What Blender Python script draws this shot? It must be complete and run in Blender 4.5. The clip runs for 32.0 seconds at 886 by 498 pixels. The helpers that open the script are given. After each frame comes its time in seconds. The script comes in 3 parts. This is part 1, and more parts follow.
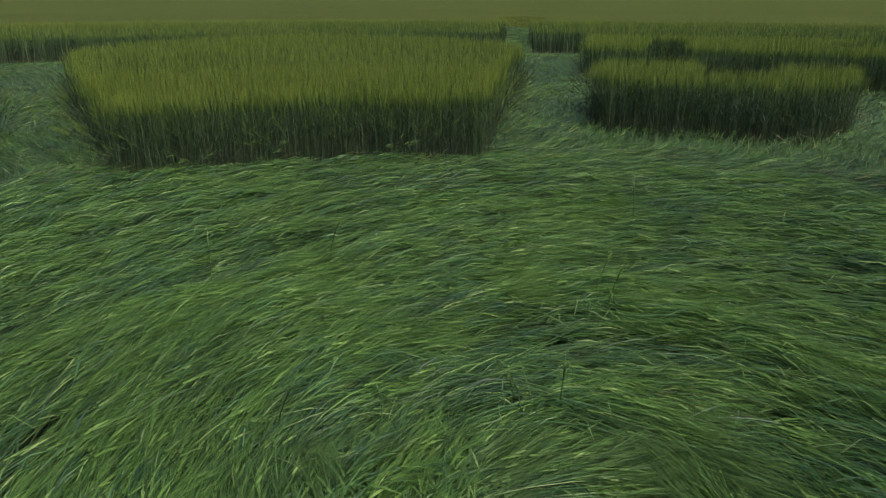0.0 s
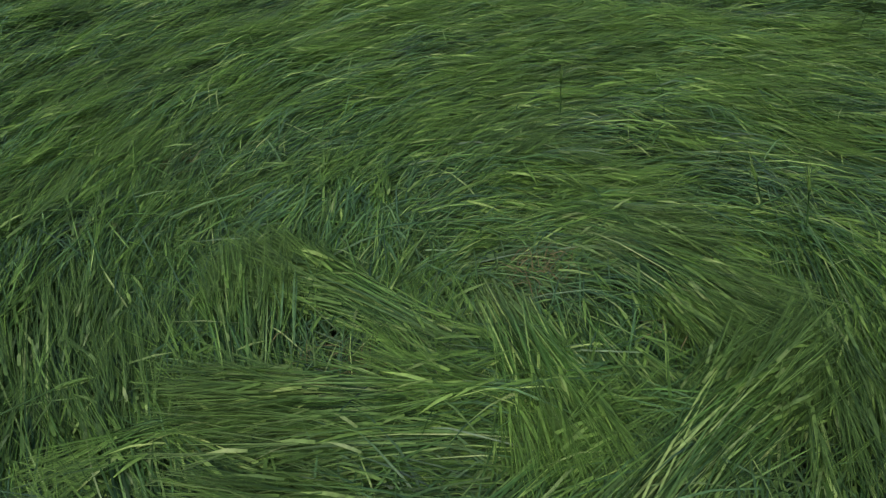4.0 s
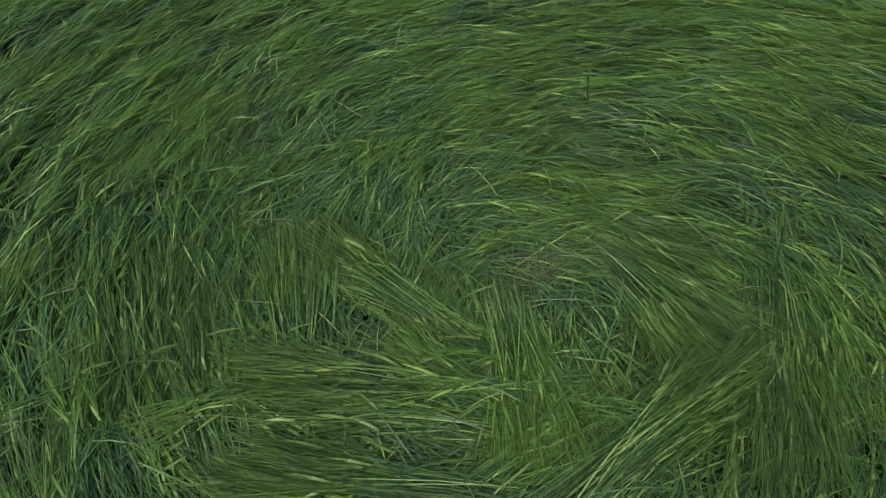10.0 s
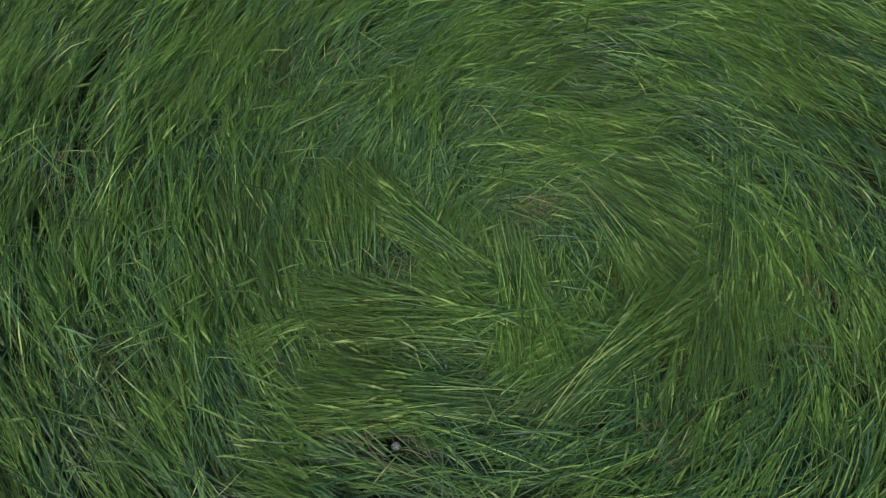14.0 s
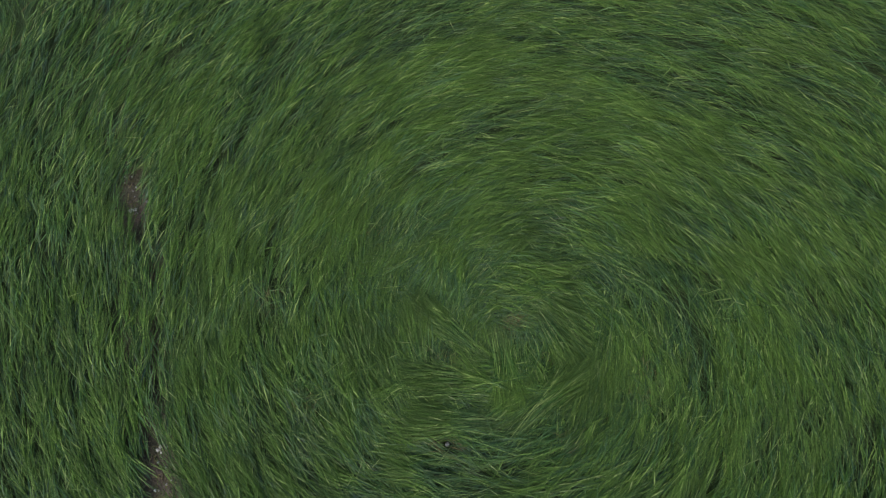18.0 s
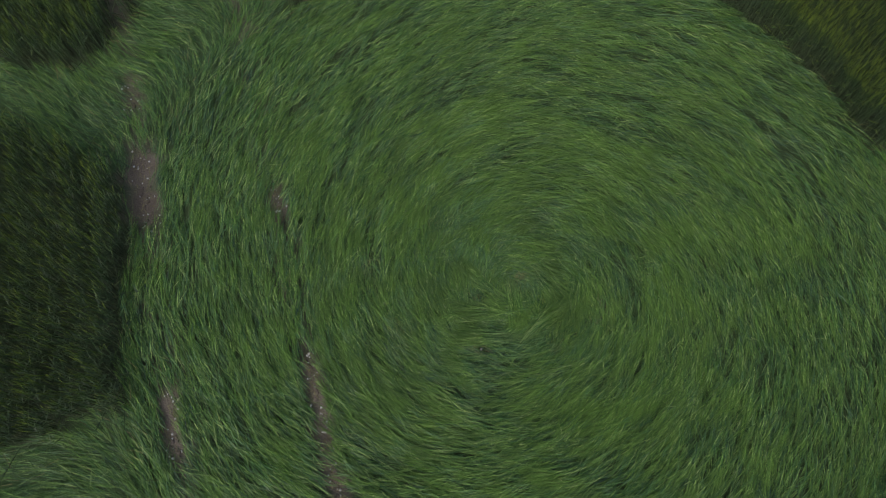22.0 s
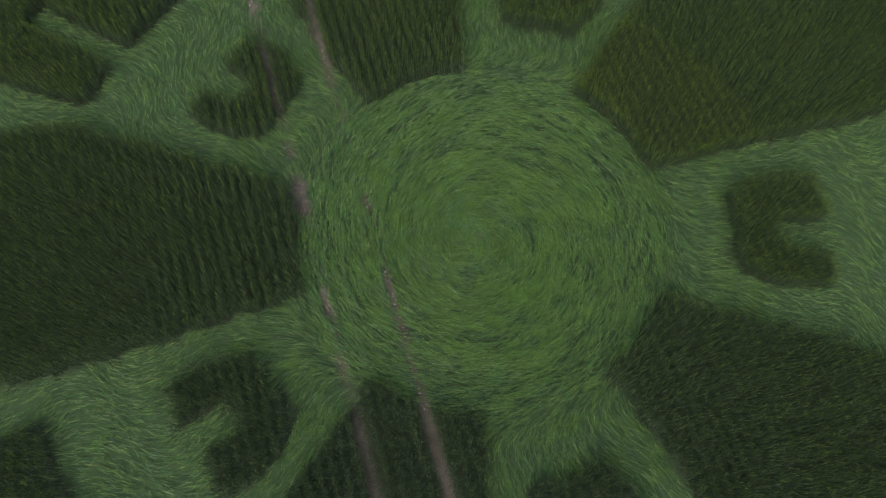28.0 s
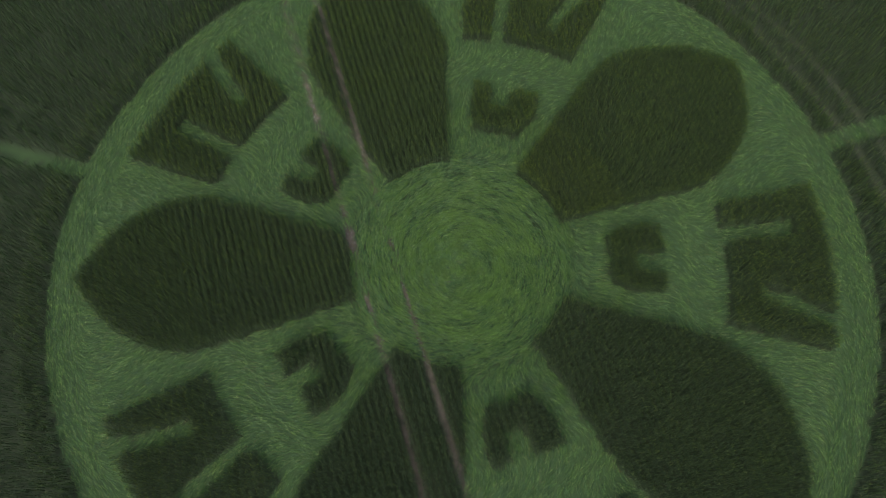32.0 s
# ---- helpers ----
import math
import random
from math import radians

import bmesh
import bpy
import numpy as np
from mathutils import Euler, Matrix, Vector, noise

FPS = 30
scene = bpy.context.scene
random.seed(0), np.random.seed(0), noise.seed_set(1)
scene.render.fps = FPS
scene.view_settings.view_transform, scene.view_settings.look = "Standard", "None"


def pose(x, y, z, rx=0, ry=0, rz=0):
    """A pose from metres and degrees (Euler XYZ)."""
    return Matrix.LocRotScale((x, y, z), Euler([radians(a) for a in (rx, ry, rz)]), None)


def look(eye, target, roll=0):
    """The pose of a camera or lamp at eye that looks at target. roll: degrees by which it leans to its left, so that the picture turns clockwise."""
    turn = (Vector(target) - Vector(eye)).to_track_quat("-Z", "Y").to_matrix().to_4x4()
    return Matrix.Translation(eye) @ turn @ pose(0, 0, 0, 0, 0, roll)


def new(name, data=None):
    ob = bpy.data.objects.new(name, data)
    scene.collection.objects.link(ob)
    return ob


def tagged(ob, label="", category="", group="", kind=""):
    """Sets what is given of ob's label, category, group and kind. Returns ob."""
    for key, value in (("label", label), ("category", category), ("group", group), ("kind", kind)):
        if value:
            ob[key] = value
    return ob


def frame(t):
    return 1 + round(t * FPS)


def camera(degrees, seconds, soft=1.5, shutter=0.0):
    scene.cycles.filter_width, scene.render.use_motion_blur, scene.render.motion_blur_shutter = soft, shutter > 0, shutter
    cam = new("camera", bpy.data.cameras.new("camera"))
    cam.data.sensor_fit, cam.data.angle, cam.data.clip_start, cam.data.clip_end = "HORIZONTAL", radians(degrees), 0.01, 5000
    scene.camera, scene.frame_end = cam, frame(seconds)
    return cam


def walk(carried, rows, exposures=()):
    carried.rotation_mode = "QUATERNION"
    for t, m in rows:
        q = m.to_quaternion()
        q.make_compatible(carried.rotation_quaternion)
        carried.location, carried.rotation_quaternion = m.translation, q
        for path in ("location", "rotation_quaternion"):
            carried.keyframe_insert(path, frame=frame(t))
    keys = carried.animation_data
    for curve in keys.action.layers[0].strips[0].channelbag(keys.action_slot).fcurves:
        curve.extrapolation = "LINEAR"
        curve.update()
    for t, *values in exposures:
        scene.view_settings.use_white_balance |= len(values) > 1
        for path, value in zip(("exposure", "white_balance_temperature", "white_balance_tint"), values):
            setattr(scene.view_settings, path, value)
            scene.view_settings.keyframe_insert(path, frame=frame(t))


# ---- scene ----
cam = camera(65.0, 32.0, soft=1.25)
PATH = [
    (0, (-1.4, -0.248, 1.477), (0.338, 0.47, 0.797), -0.1),
    (0.5, (-1.109, -0.43, 1.43), (0.5, 0.502, 0.694), -0.2),
    (1, (-0.849, -0.59, 1.382), (0.592, 0.536, 0.573), -0.4),
    (1.5, (-0.632, -0.754, 1.343), (0.59, 0.566, 0.467), -0.8),
    (2, (-0.462, -0.886, 1.3), (0.512, 0.586, 0.359), -1.1),
    (2.5, (-0.359, -1.005, 1.258), (0.354, 0.573, 0.257), -1.5),
    (3, (-0.297, -1.113, 1.218), (0.168, 0.521, 0.162), -1.7),
    (3.5, (-0.257, -1.217, 1.185), (-0.008, 0.432, 0.082), -2.1),
    (4, (-0.241, -1.324, 1.155), (-0.162, 0.31, 0.004), -2.2),
    (4.5, (-0.219, -1.402, 1.143), (-0.21, 0.197, -0.058), -2.5),
    (6.5, (-0.11, -1.477, 1.197), (-0.094, -0.02, -0.173), -1.8),
    (7, (-0.115, -1.479, 1.278), (-0.164, -0.012, -0.08), -1.7),
    (7.5, (-0.103, -1.465, 1.313), (-0.169, -0.001, -0.048), -1.7),
    (8, (-0.105, -1.468, 1.345), (-0.176, -0.007, -0.019), -1.6),
    (8.5, (-0.161, -1.454, 1.405), (-0.24, 0.007, 0.042), -1.8),
    (9, (-0.173, -1.421, 1.482), (-0.249, 0.038, 0.116), -1.6),
    (9.5, (-0.149, -1.398, 1.594), (-0.216, 0.055, 0.222), -1.3),
    (10, (-0.158, -1.386, 1.631), (-0.219, 0.046, 0.235), -1.2),
    (10.5, (-0.168, -1.351, 1.633), (-0.23, 0.062, 0.219), -1.3),
    (11, (-0.175, -1.318, 1.676), (-0.228, 0.086, 0.252), -1.0),
    (11.5, (-0.217, -1.307, 1.826), (-0.266, 0.082, 0.388), -0.9),
    (12, (-0.252, -1.279, 1.924), (-0.299, 0.073, 0.451), -0.9),
    (12.5, (-0.274, -1.275, 1.987), (-0.318, 0.011, 0.456), -0.8),
    (13, (-0.258, -1.297, 2.058), (-0.299, -0.099, 0.456), -0.9),
    (13.5, (-0.242, -1.335, 2.144), (-0.284, -0.237, 0.473), -1.2),
    (15.5, (-0.196, -1.3, 3.357), (-0.252, -0.563, 1.499), -3.8),
    (16, (-0.215, -1.372, 3.719), (-0.268, -0.625, 1.864), -3.6),
    (16.5, (-0.261, -1.392, 4.087), (-0.311, -0.641, 2.234), -3.4),
    (17, (-0.321, -1.371, 4.484), (-0.367, -0.629, 2.628), -3.2),
    (17.5, (-0.354, -1.313, 4.887), (-0.394, -0.575, 3.029), -2.7),
    (18, (-0.376, -1.31, 5.266), (-0.411, -0.574, 3.406), -2.4),
    (18.5, (-0.391, -1.368, 5.622), (-0.422, -0.632, 3.763), -2.2),
    (19, (-0.405, -1.491, 5.997), (-0.435, -0.752, 4.139), -2.2),
    (19.5, (-0.415, -1.666, 6.383), (-0.445, -0.923, 4.526), -2.4),
    (20, (-0.447, -1.872, 6.736), (-0.479, -1.129, 4.88), -2.6),
    (20.5, (-0.498, -2.053, 7.119), (-0.53, -1.324, 5.257), -2.7),
    (21, (-0.572, -2.248, 7.525), (-0.603, -1.527, 5.66), -2.7),
    (21.5, (-0.672, -2.462, 8.032), (-0.702, -1.745, 6.165), -2.8),
    (22, (-0.751, -2.631, 8.465), (-0.784, -1.926, 6.594), -3.0),
    (22.5, (-0.798, -2.751, 8.887), (-0.832, -2.054, 7.013), -3.2),
    (23, (-0.836, -2.894, 9.295), (-0.872, -2.198, 7.42), -3.3),
    (23.5, (-0.876, -3.046, 9.739), (-0.909, -2.362, 7.86), -3.2),
    (24, (-0.892, -3.285, 10.33), (-0.925, -2.607, 8.449), -3.2),
    (24.5, (-0.883, -3.559, 10.989), (-0.918, -2.893, 9.104), -3.6),
    (25, (-0.843, -3.787, 11.748), (-0.885, -3.137, 9.857), -4.2),
    (25.5, (-0.75, -4.055, 12.573), (-0.801, -3.418, 10.678), -5.1),
    (27.5, (-0.959, -6.577, 16.805), (-0.963, -5.865, 14.936), -2.1),
    (28, (-0.955, -7.021, 17.98), (-0.958, -6.314, 16.109), -2.0),
    (28.5, (-0.94, -7.399, 19.164), (-0.941, -6.697, 17.291), -2.0),
    (29, (-0.944, -7.84, 20.48), (-0.942, -7.138, 18.607), -1.7),
    (29.5, (-0.958, -8.245, 21.938), (-0.952, -7.545, 20.064), -1.5),
    (30, (-0.967, -8.713, 23.449), (-0.958, -8.009, 21.577), -1.4),
    (30.5, (-0.935, -9.26, 24.981), (-0.927, -8.548, 23.112), -1.5),
    (31, (-0.843, -9.833, 26.733), (-0.838, -9.113, 24.867), -1.8),
    (31.5, (-0.822, -10.42, 28.541), (-0.816, -9.695, 26.677), -1.8),
    (32, (-0.735, -10.954, 30.424), (-0.731, -10.23, 28.56), -1.9),
]
EXPOSURES = [(0.0, 0.34), (4.0, 0.26), (13.0, 0.30), (17.0, 0.15), (19.0, 0.13), (23.0, 0.26), (28.0, 0.48), (32.0, 0.46)]
walk(cam, [(t, look(eye, target, roll)) for t, eye, target, roll in PATH], EXPOSURES)

# ---- light: a dull overcast sky, with a broad weak sun behind the cloud ----
SUN_UP, SUN_ROUND = 48, 200
world = bpy.data.worlds.new("overcast_sky")
scene.world = world
world.use_nodes = True
wn = world.node_tree.nodes
sky = wn.new("ShaderNodeTexSky")
sky.sky_type, sky.sun_disc = "NISHITA", False
sky.sun_elevation, sky.sun_rotation = radians(SUN_UP), radians(SUN_ROUND)
sky.air_density, sky.dust_density, sky.ozone_density = 1.0, 4.0, 1.0
world.node_tree.links.new(sky.outputs[0], wn["Background"].inputs[0])
wn["Background"].inputs[1].default_value = 0.12
sun = bpy.data.lights.new("sun", "SUN")
sun.energy, sun.angle, sun.color = 1.1, radians(40), (1.0, 0.96, 0.9)
sun_ob = new("sun", sun)
sun_ob.matrix_world = look((40 * math.sin(radians(SUN_ROUND)), 40 * math.cos(radians(SUN_ROUND)), 40 * math.tan(radians(SUN_UP))), (0, 0, 0))

# ---- materials ----


def nodes_of(name):
    m = bpy.data.materials.new(name)
    m.use_nodes = True
    return m, m.node_tree.nodes, m.node_tree.links


def ramp(nodes, stops):
    r = nodes.new("ShaderNodeValToRGB")
    while len(r.color_ramp.elements) < len(stops):
        r.color_ramp.elements.new(0.5)
    for el, (at, col) in zip(r.color_ramp.elements, stops):
        el.position, el.color = at, (*col, 1)
    return r


def mixed(nodes, links, a, b, fac, blend="MIX"):
    mx = nodes.new("ShaderNodeMix")
    mx.data_type, mx.blend_type = "RGBA", blend
    for socket, value in ((mx.inputs[0], fac), (mx.inputs[6], a), (mx.inputs[7], b)):
        if hasattr(value, "links"):
            links.new(value, socket)
        elif isinstance(value, tuple):
            socket.default_value = (*value, 1)
        else:
            socket.default_value = value
    return mx.outputs[2]


def crop_material(name, stops, base, tip, patch, rough=0.5, thin=0.22, gloss=0.3):
    """Blades of a cereal crop: each blade its own tone, other at the foot and at the tip, with broad patches over the
    field.
    """
    m, n, l = nodes_of(name)
    p = n["Principled BSDF"]
    geo = n.new("ShaderNodeNewGeometry")
    tone = ramp(n, stops)
    l.new(geo.outputs["Random Per Island"], tone.inputs[0])
    along = n.new("ShaderNodeAttribute")
    along.attribute_name = "along"
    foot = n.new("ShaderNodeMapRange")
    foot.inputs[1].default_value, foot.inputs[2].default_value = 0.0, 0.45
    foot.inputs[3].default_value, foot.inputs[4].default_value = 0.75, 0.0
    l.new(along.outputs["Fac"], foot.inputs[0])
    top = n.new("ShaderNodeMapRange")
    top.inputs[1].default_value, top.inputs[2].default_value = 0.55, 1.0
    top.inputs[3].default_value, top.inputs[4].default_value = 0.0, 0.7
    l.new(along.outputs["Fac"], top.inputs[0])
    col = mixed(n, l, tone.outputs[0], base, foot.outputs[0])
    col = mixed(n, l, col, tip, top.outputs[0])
    broad = n.new("ShaderNodeTexNoise")
    broad.inputs["Scale"].default_value, broad.inputs["Detail"].default_value = 1.7, 4
    l.new(geo.outputs["Position"], broad.inputs["Vector"])
    patches = ramp(n, [(0.38, (0, 0, 0)), (0.68, (1, 1, 1))])
    l.new(broad.outputs[0], patches.inputs[0])
    fac = n.new("ShaderNodeMath")
    fac.operation = "MULTIPLY"
    fac.inputs[1].default_value = 0.36
    l.new(patches.outputs[0], fac.inputs[0])
    col = mixed(n, l, col, patch, fac.outputs[0])
    fine = n.new("ShaderNodeTexNoise")
    fine.inputs["Scale"].default_value = 60
    l.new(geo.outputs["Position"], fine.inputs["Vector"])
    grain = ramp(n, [(0.3, (0.75, 0.75, 0.75)), (0.7, (1.2, 1.2, 1.2))])
    l.new(fine.outputs[0], grain.inputs[0])
    col = mixed(n, l, col, grain.outputs[0], 1.0, "MULTIPLY")
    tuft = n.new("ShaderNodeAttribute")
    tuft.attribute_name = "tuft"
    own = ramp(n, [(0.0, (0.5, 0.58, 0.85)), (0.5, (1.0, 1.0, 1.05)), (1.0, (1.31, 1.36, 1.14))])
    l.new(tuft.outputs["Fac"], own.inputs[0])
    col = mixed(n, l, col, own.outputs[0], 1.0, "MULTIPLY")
    l.new(col, p.inputs["Base Color"])
    p.inputs["Roughness"].default_value = rough
    p.inputs["Specular IOR Level"].default_value = gloss
    thru = n.new("ShaderNodeBsdfTranslucent")
    l.new(col, thru.inputs[0])
    both = n.new("ShaderNodeMixShader")
    both.inputs[0].default_value = thin
    l.new(p.outputs[0], both.inputs[1])
    l.new(thru.outputs[0], both.inputs[2])
    l.new(both.outputs[0], n["Material Output"].inputs[0])
    return m


STALK = crop_material("green_stalk", [(0.0, (0.016, 0.042, 0.013)), (0.38, (0.042, 0.1, 0.036)), (0.66, (0.104, 0.21, 0.061)), (0.86, (0.232, 0.36, 0.118)), (1.0, (0.43, 0.54, 0.21))], (0.13, 0.19, 0.075), (0.106, 0.212, 0.04), (0.088, 0.195, 0.035), gloss=0.22)
LEAF = crop_material("blue_green_leaf", [(0.0, (0.022, 0.056, 0.032)), (0.4, (0.05, 0.115, 0.056)), (0.85, (0.097, 0.195, 0.082)), (1.0, (0.15, 0.26, 0.11))], (0.06, 0.13, 0.048), (0.074, 0.17, 0.046), (0.068, 0.16, 0.04), 0.42, 0.22, 0.5)
EAR = crop_material("yellow_green_ear", [(0.0, (0.07, 0.14, 0.038)), (0.5, (0.126, 0.225, 0.062)), (0.8, (0.207, 0.315, 0.105)), (1.0, (0.33, 0.42, 0.18))], (0.11, 0.195, 0.045), (0.18, 0.275, 0.064), (0.13, 0.225, 0.046), 0.6, 0.2, 0.2)
# Next three: shade among standing stalks is put into colours darker than laid crop
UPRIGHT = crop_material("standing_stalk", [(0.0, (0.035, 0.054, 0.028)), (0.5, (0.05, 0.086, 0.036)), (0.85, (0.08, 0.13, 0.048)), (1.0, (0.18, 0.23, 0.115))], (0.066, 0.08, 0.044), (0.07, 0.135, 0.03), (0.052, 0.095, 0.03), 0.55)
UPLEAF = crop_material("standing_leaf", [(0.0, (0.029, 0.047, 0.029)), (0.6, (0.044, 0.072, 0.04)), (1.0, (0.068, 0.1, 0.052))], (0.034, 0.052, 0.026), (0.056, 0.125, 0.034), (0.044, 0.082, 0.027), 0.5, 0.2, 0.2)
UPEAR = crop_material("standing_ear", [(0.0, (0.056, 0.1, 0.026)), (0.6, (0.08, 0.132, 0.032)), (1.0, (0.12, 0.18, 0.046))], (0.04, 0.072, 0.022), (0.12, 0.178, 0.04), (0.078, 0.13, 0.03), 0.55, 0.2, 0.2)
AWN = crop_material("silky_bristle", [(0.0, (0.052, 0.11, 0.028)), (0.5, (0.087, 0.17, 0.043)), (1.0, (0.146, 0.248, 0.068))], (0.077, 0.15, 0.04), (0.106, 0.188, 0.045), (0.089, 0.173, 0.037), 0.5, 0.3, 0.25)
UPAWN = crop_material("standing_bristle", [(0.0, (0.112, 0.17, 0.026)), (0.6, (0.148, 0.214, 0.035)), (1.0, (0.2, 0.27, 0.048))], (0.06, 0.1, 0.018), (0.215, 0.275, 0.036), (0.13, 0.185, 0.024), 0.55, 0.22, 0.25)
DRY = crop_material("dry_straw", [(0.0, (0.085, 0.078, 0.036)), (0.6, (0.16, 0.15, 0.062)), (1.0, (0.29, 0.265, 0.125))], (0.15, 0.13, 0.06), (0.23, 0.21, 0.09), (0.15, 0.14, 0.07), 0.7, 0.1, 0.2)


def soil_material():
    m, n, l = nodes_of("dry_soil")
    p = n["Principled BSDF"]
    geo = n.new("ShaderNodeNewGeometry")
    big, small = n.new("ShaderNodeTexNoise"), n.new("ShaderNodeTexNoise")
    big.inputs["Scale"].default_value, small.inputs["Scale"].default_value = 2.2, 55
    small.inputs["Detail"].default_value = 6
    for t in (big, small):
        l.new(geo.outputs["Position"], t.inputs["Vector"])
    a = ramp(n, [(0.3, (0.085, 0.07, 0.056)), (0.7, (0.18, 0.15, 0.122))])
    b = ramp(n, [(0.3, (0.6, 0.6, 0.6)), (0.75, (1.3, 1.3, 1.3))])
    l.new(big.outputs[0], a.inputs[0])
    l.new(small.outputs[0], b.inputs[0])
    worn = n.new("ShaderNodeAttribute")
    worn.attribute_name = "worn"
    # Shade under standing crop and in the swirl's gaps is put into soil colour
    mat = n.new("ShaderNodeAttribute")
    mat.attribute_name = "crushed_less_shade"
    shaded_soil = ramp(n, [(0.3, (0.018, 0.03, 0.013)), (0.7, (0.038, 0.056, 0.024))])
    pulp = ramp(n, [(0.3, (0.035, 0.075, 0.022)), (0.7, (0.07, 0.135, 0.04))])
    l.new(small.outputs[0], shaded_soil.inputs[0])
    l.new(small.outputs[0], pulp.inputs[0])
    under_crop = mixed(n, l, shaded_soil.outputs[0], pulp.outputs[0], mat.outputs["Fac"])
    l.new(mixed(n, l, under_crop, mixed(n, l, a.outputs[0], b.outputs[0], 1.0, "MULTIPLY"), worn.outputs["Fac"]), p.inputs["Base Color"])
    bump = n.new("ShaderNodeBump")
    bump.inputs["Strength"].default_value, bump.inputs["Distance"].default_value = 0.7, 0.02
    l.new(small.outputs[0], bump.inputs["Height"])
    l.new(bump.outputs[0], p.inputs["Normal"])
    p.inputs["Roughness"].default_value = 0.95
    return m


SOIL = soil_material()


def canopy_material():
    m, n, l = nodes_of("far_crop_canopy")
    p = n["Principled BSDF"]
    geo = n.new("ShaderNodeNewGeometry")
    big, small = n.new("ShaderNodeTexNoise"), n.new("ShaderNodeTexNoise")
    big.inputs["Scale"].default_value, small.inputs["Scale"].default_value = 0.09, 9
    small.inputs["Detail"].default_value = 8
    for t in (big, small):
        l.new(geo.outputs["Position"], t.inputs["Vector"])
    a = ramp(n, [(0.3, (0.072, 0.092, 0.018)), (0.7, (0.092, 0.114, 0.023))])
    b = ramp(n, [(0.35, (0.7, 0.74, 0.7)), (0.7, (1.12, 1.12, 1.1))])
    l.new(big.outputs[0], a.inputs[0])
    l.new(small.outputs[0], b.inputs[0])
    l.new(mixed(n, l, a.outputs[0], b.outputs[0], 1.0, "MULTIPLY"), p.inputs["Base Color"])
    bump = n.new("ShaderNodeBump")
    bump.inputs["Strength"].default_value, bump.inputs["Distance"].default_value = 1.0, 0.12
    l.new(small.outputs[0], bump.inputs["Height"])
    l.new(bump.outputs[0], p.inputs["Normal"])
    p.inputs["Roughness"].default_value = 0.9
    p.inputs["Specular IOR Level"].default_value = 0.03
    p.inputs["Sheen Weight"].default_value, p.inputs["Sheen Roughness"].default_value = 0.12, 0.45
    p.inputs["Sheen Tint"].default_value = (0.55, 0.64, 0.25, 1)
    return m


CANOPY = canopy_material()

# ---- the plan of the crop circle ----
SOIL_Z = -0.09
CENTRE = np.array([0.08, 0.38])  # of the pattern; the swirl's own centre is the origin
RING_R, INNER_R, PETAL_TIP = 19.05, 5.13, 17.75
# The pattern was laid out by hand: bearings and half widths of each petal at its foot and further out; bearings of each small and large block,
# and of the notches and slots in them, as offsets from the block's own bearing
PETALS = ((36.4, 34.4, 19.0, 19.2), (111.0, 108.0, 17.9, 16.8), (183.0, 181.0, 17.5, 17.6), (251.3, 251.6, 17.0, 17.2), (321.3, 321.0, 15.0, 17.8))
SMALL = ((72.3, 1.9), (145.7, 1.4), (217.6, -0.6), (285.3, -1.3), (-2.6, -1.4))
LARGE = ((73.0, 5.5), (146.2, 4.7), (217.3, 3.2), (288.0, 5.0), (-3.7, 6.8))
CROP_TOP = 0.51
ROW_LEAN = -0.27  # the drill rows and wheel tracks run along y and lean to -x
rng = np.random.default_rng(7)
_grid = rng.random((256, 256))


def field_noise(x, y, scale):
    """Smooth noise from 0 to 1 over the field; scale: metres a cell."""
    u, v = np.asarray(x) / scale + 101.3, np.asarray(y) / scale + 57.7
    i, j = np.floor(u).astype(int), np.floor(v).astype(int)
    f, g = u - i, v - j
    f, g = f * f * (3 - 2 * f), g * g * (3 - 2 * g)
    a, b = _grid[i % 256, j % 256], _grid[(i + 1) % 256, j % 256]
    c, d = _grid[i % 256, (j + 1) % 256], _grid[(i + 1) % 256, (j + 1) % 256]
    return (a * (1 - f) + b * f) * (1 - g) + (c * (1 - f) + d * f) * g


def polar(x, y):
    """Radius and bearing in degrees; the pattern's middle shifts a little from the swirl's to the ring's with the radius."""
    r = np.hypot(x, y)
    for _ in range(6):
        f = np.clip((r - 1.5) / 3, 0, 1)
        dx, dy = x - CENTRE[0] * f, y - CENTRE[1] * f
        r = np.hypot(dx, dy)
    return r, np.degrees(np.arctan2(dy, dx))


def off_bearing(th, at):
    return (th - at + 180) % 360 - 180


def track_gap(x, y):
    """Distance across to the nearest wheel track."""
    d = np.minimum(np.abs(x + 2.80 - ROW_LEAN * y), np.abs(x + 4.60 - ROW_LEAN * y)) * 0.963
    v = y - 5.66
    far = 19.75 - 0.35 * v - 0.02 * v * v
    e = np.minimum(np.abs(x - far), np.abs(x - far - 1.35)) * 0.9
    return d, np.where(np.hypot(x, y) > 17, e, 9.0)


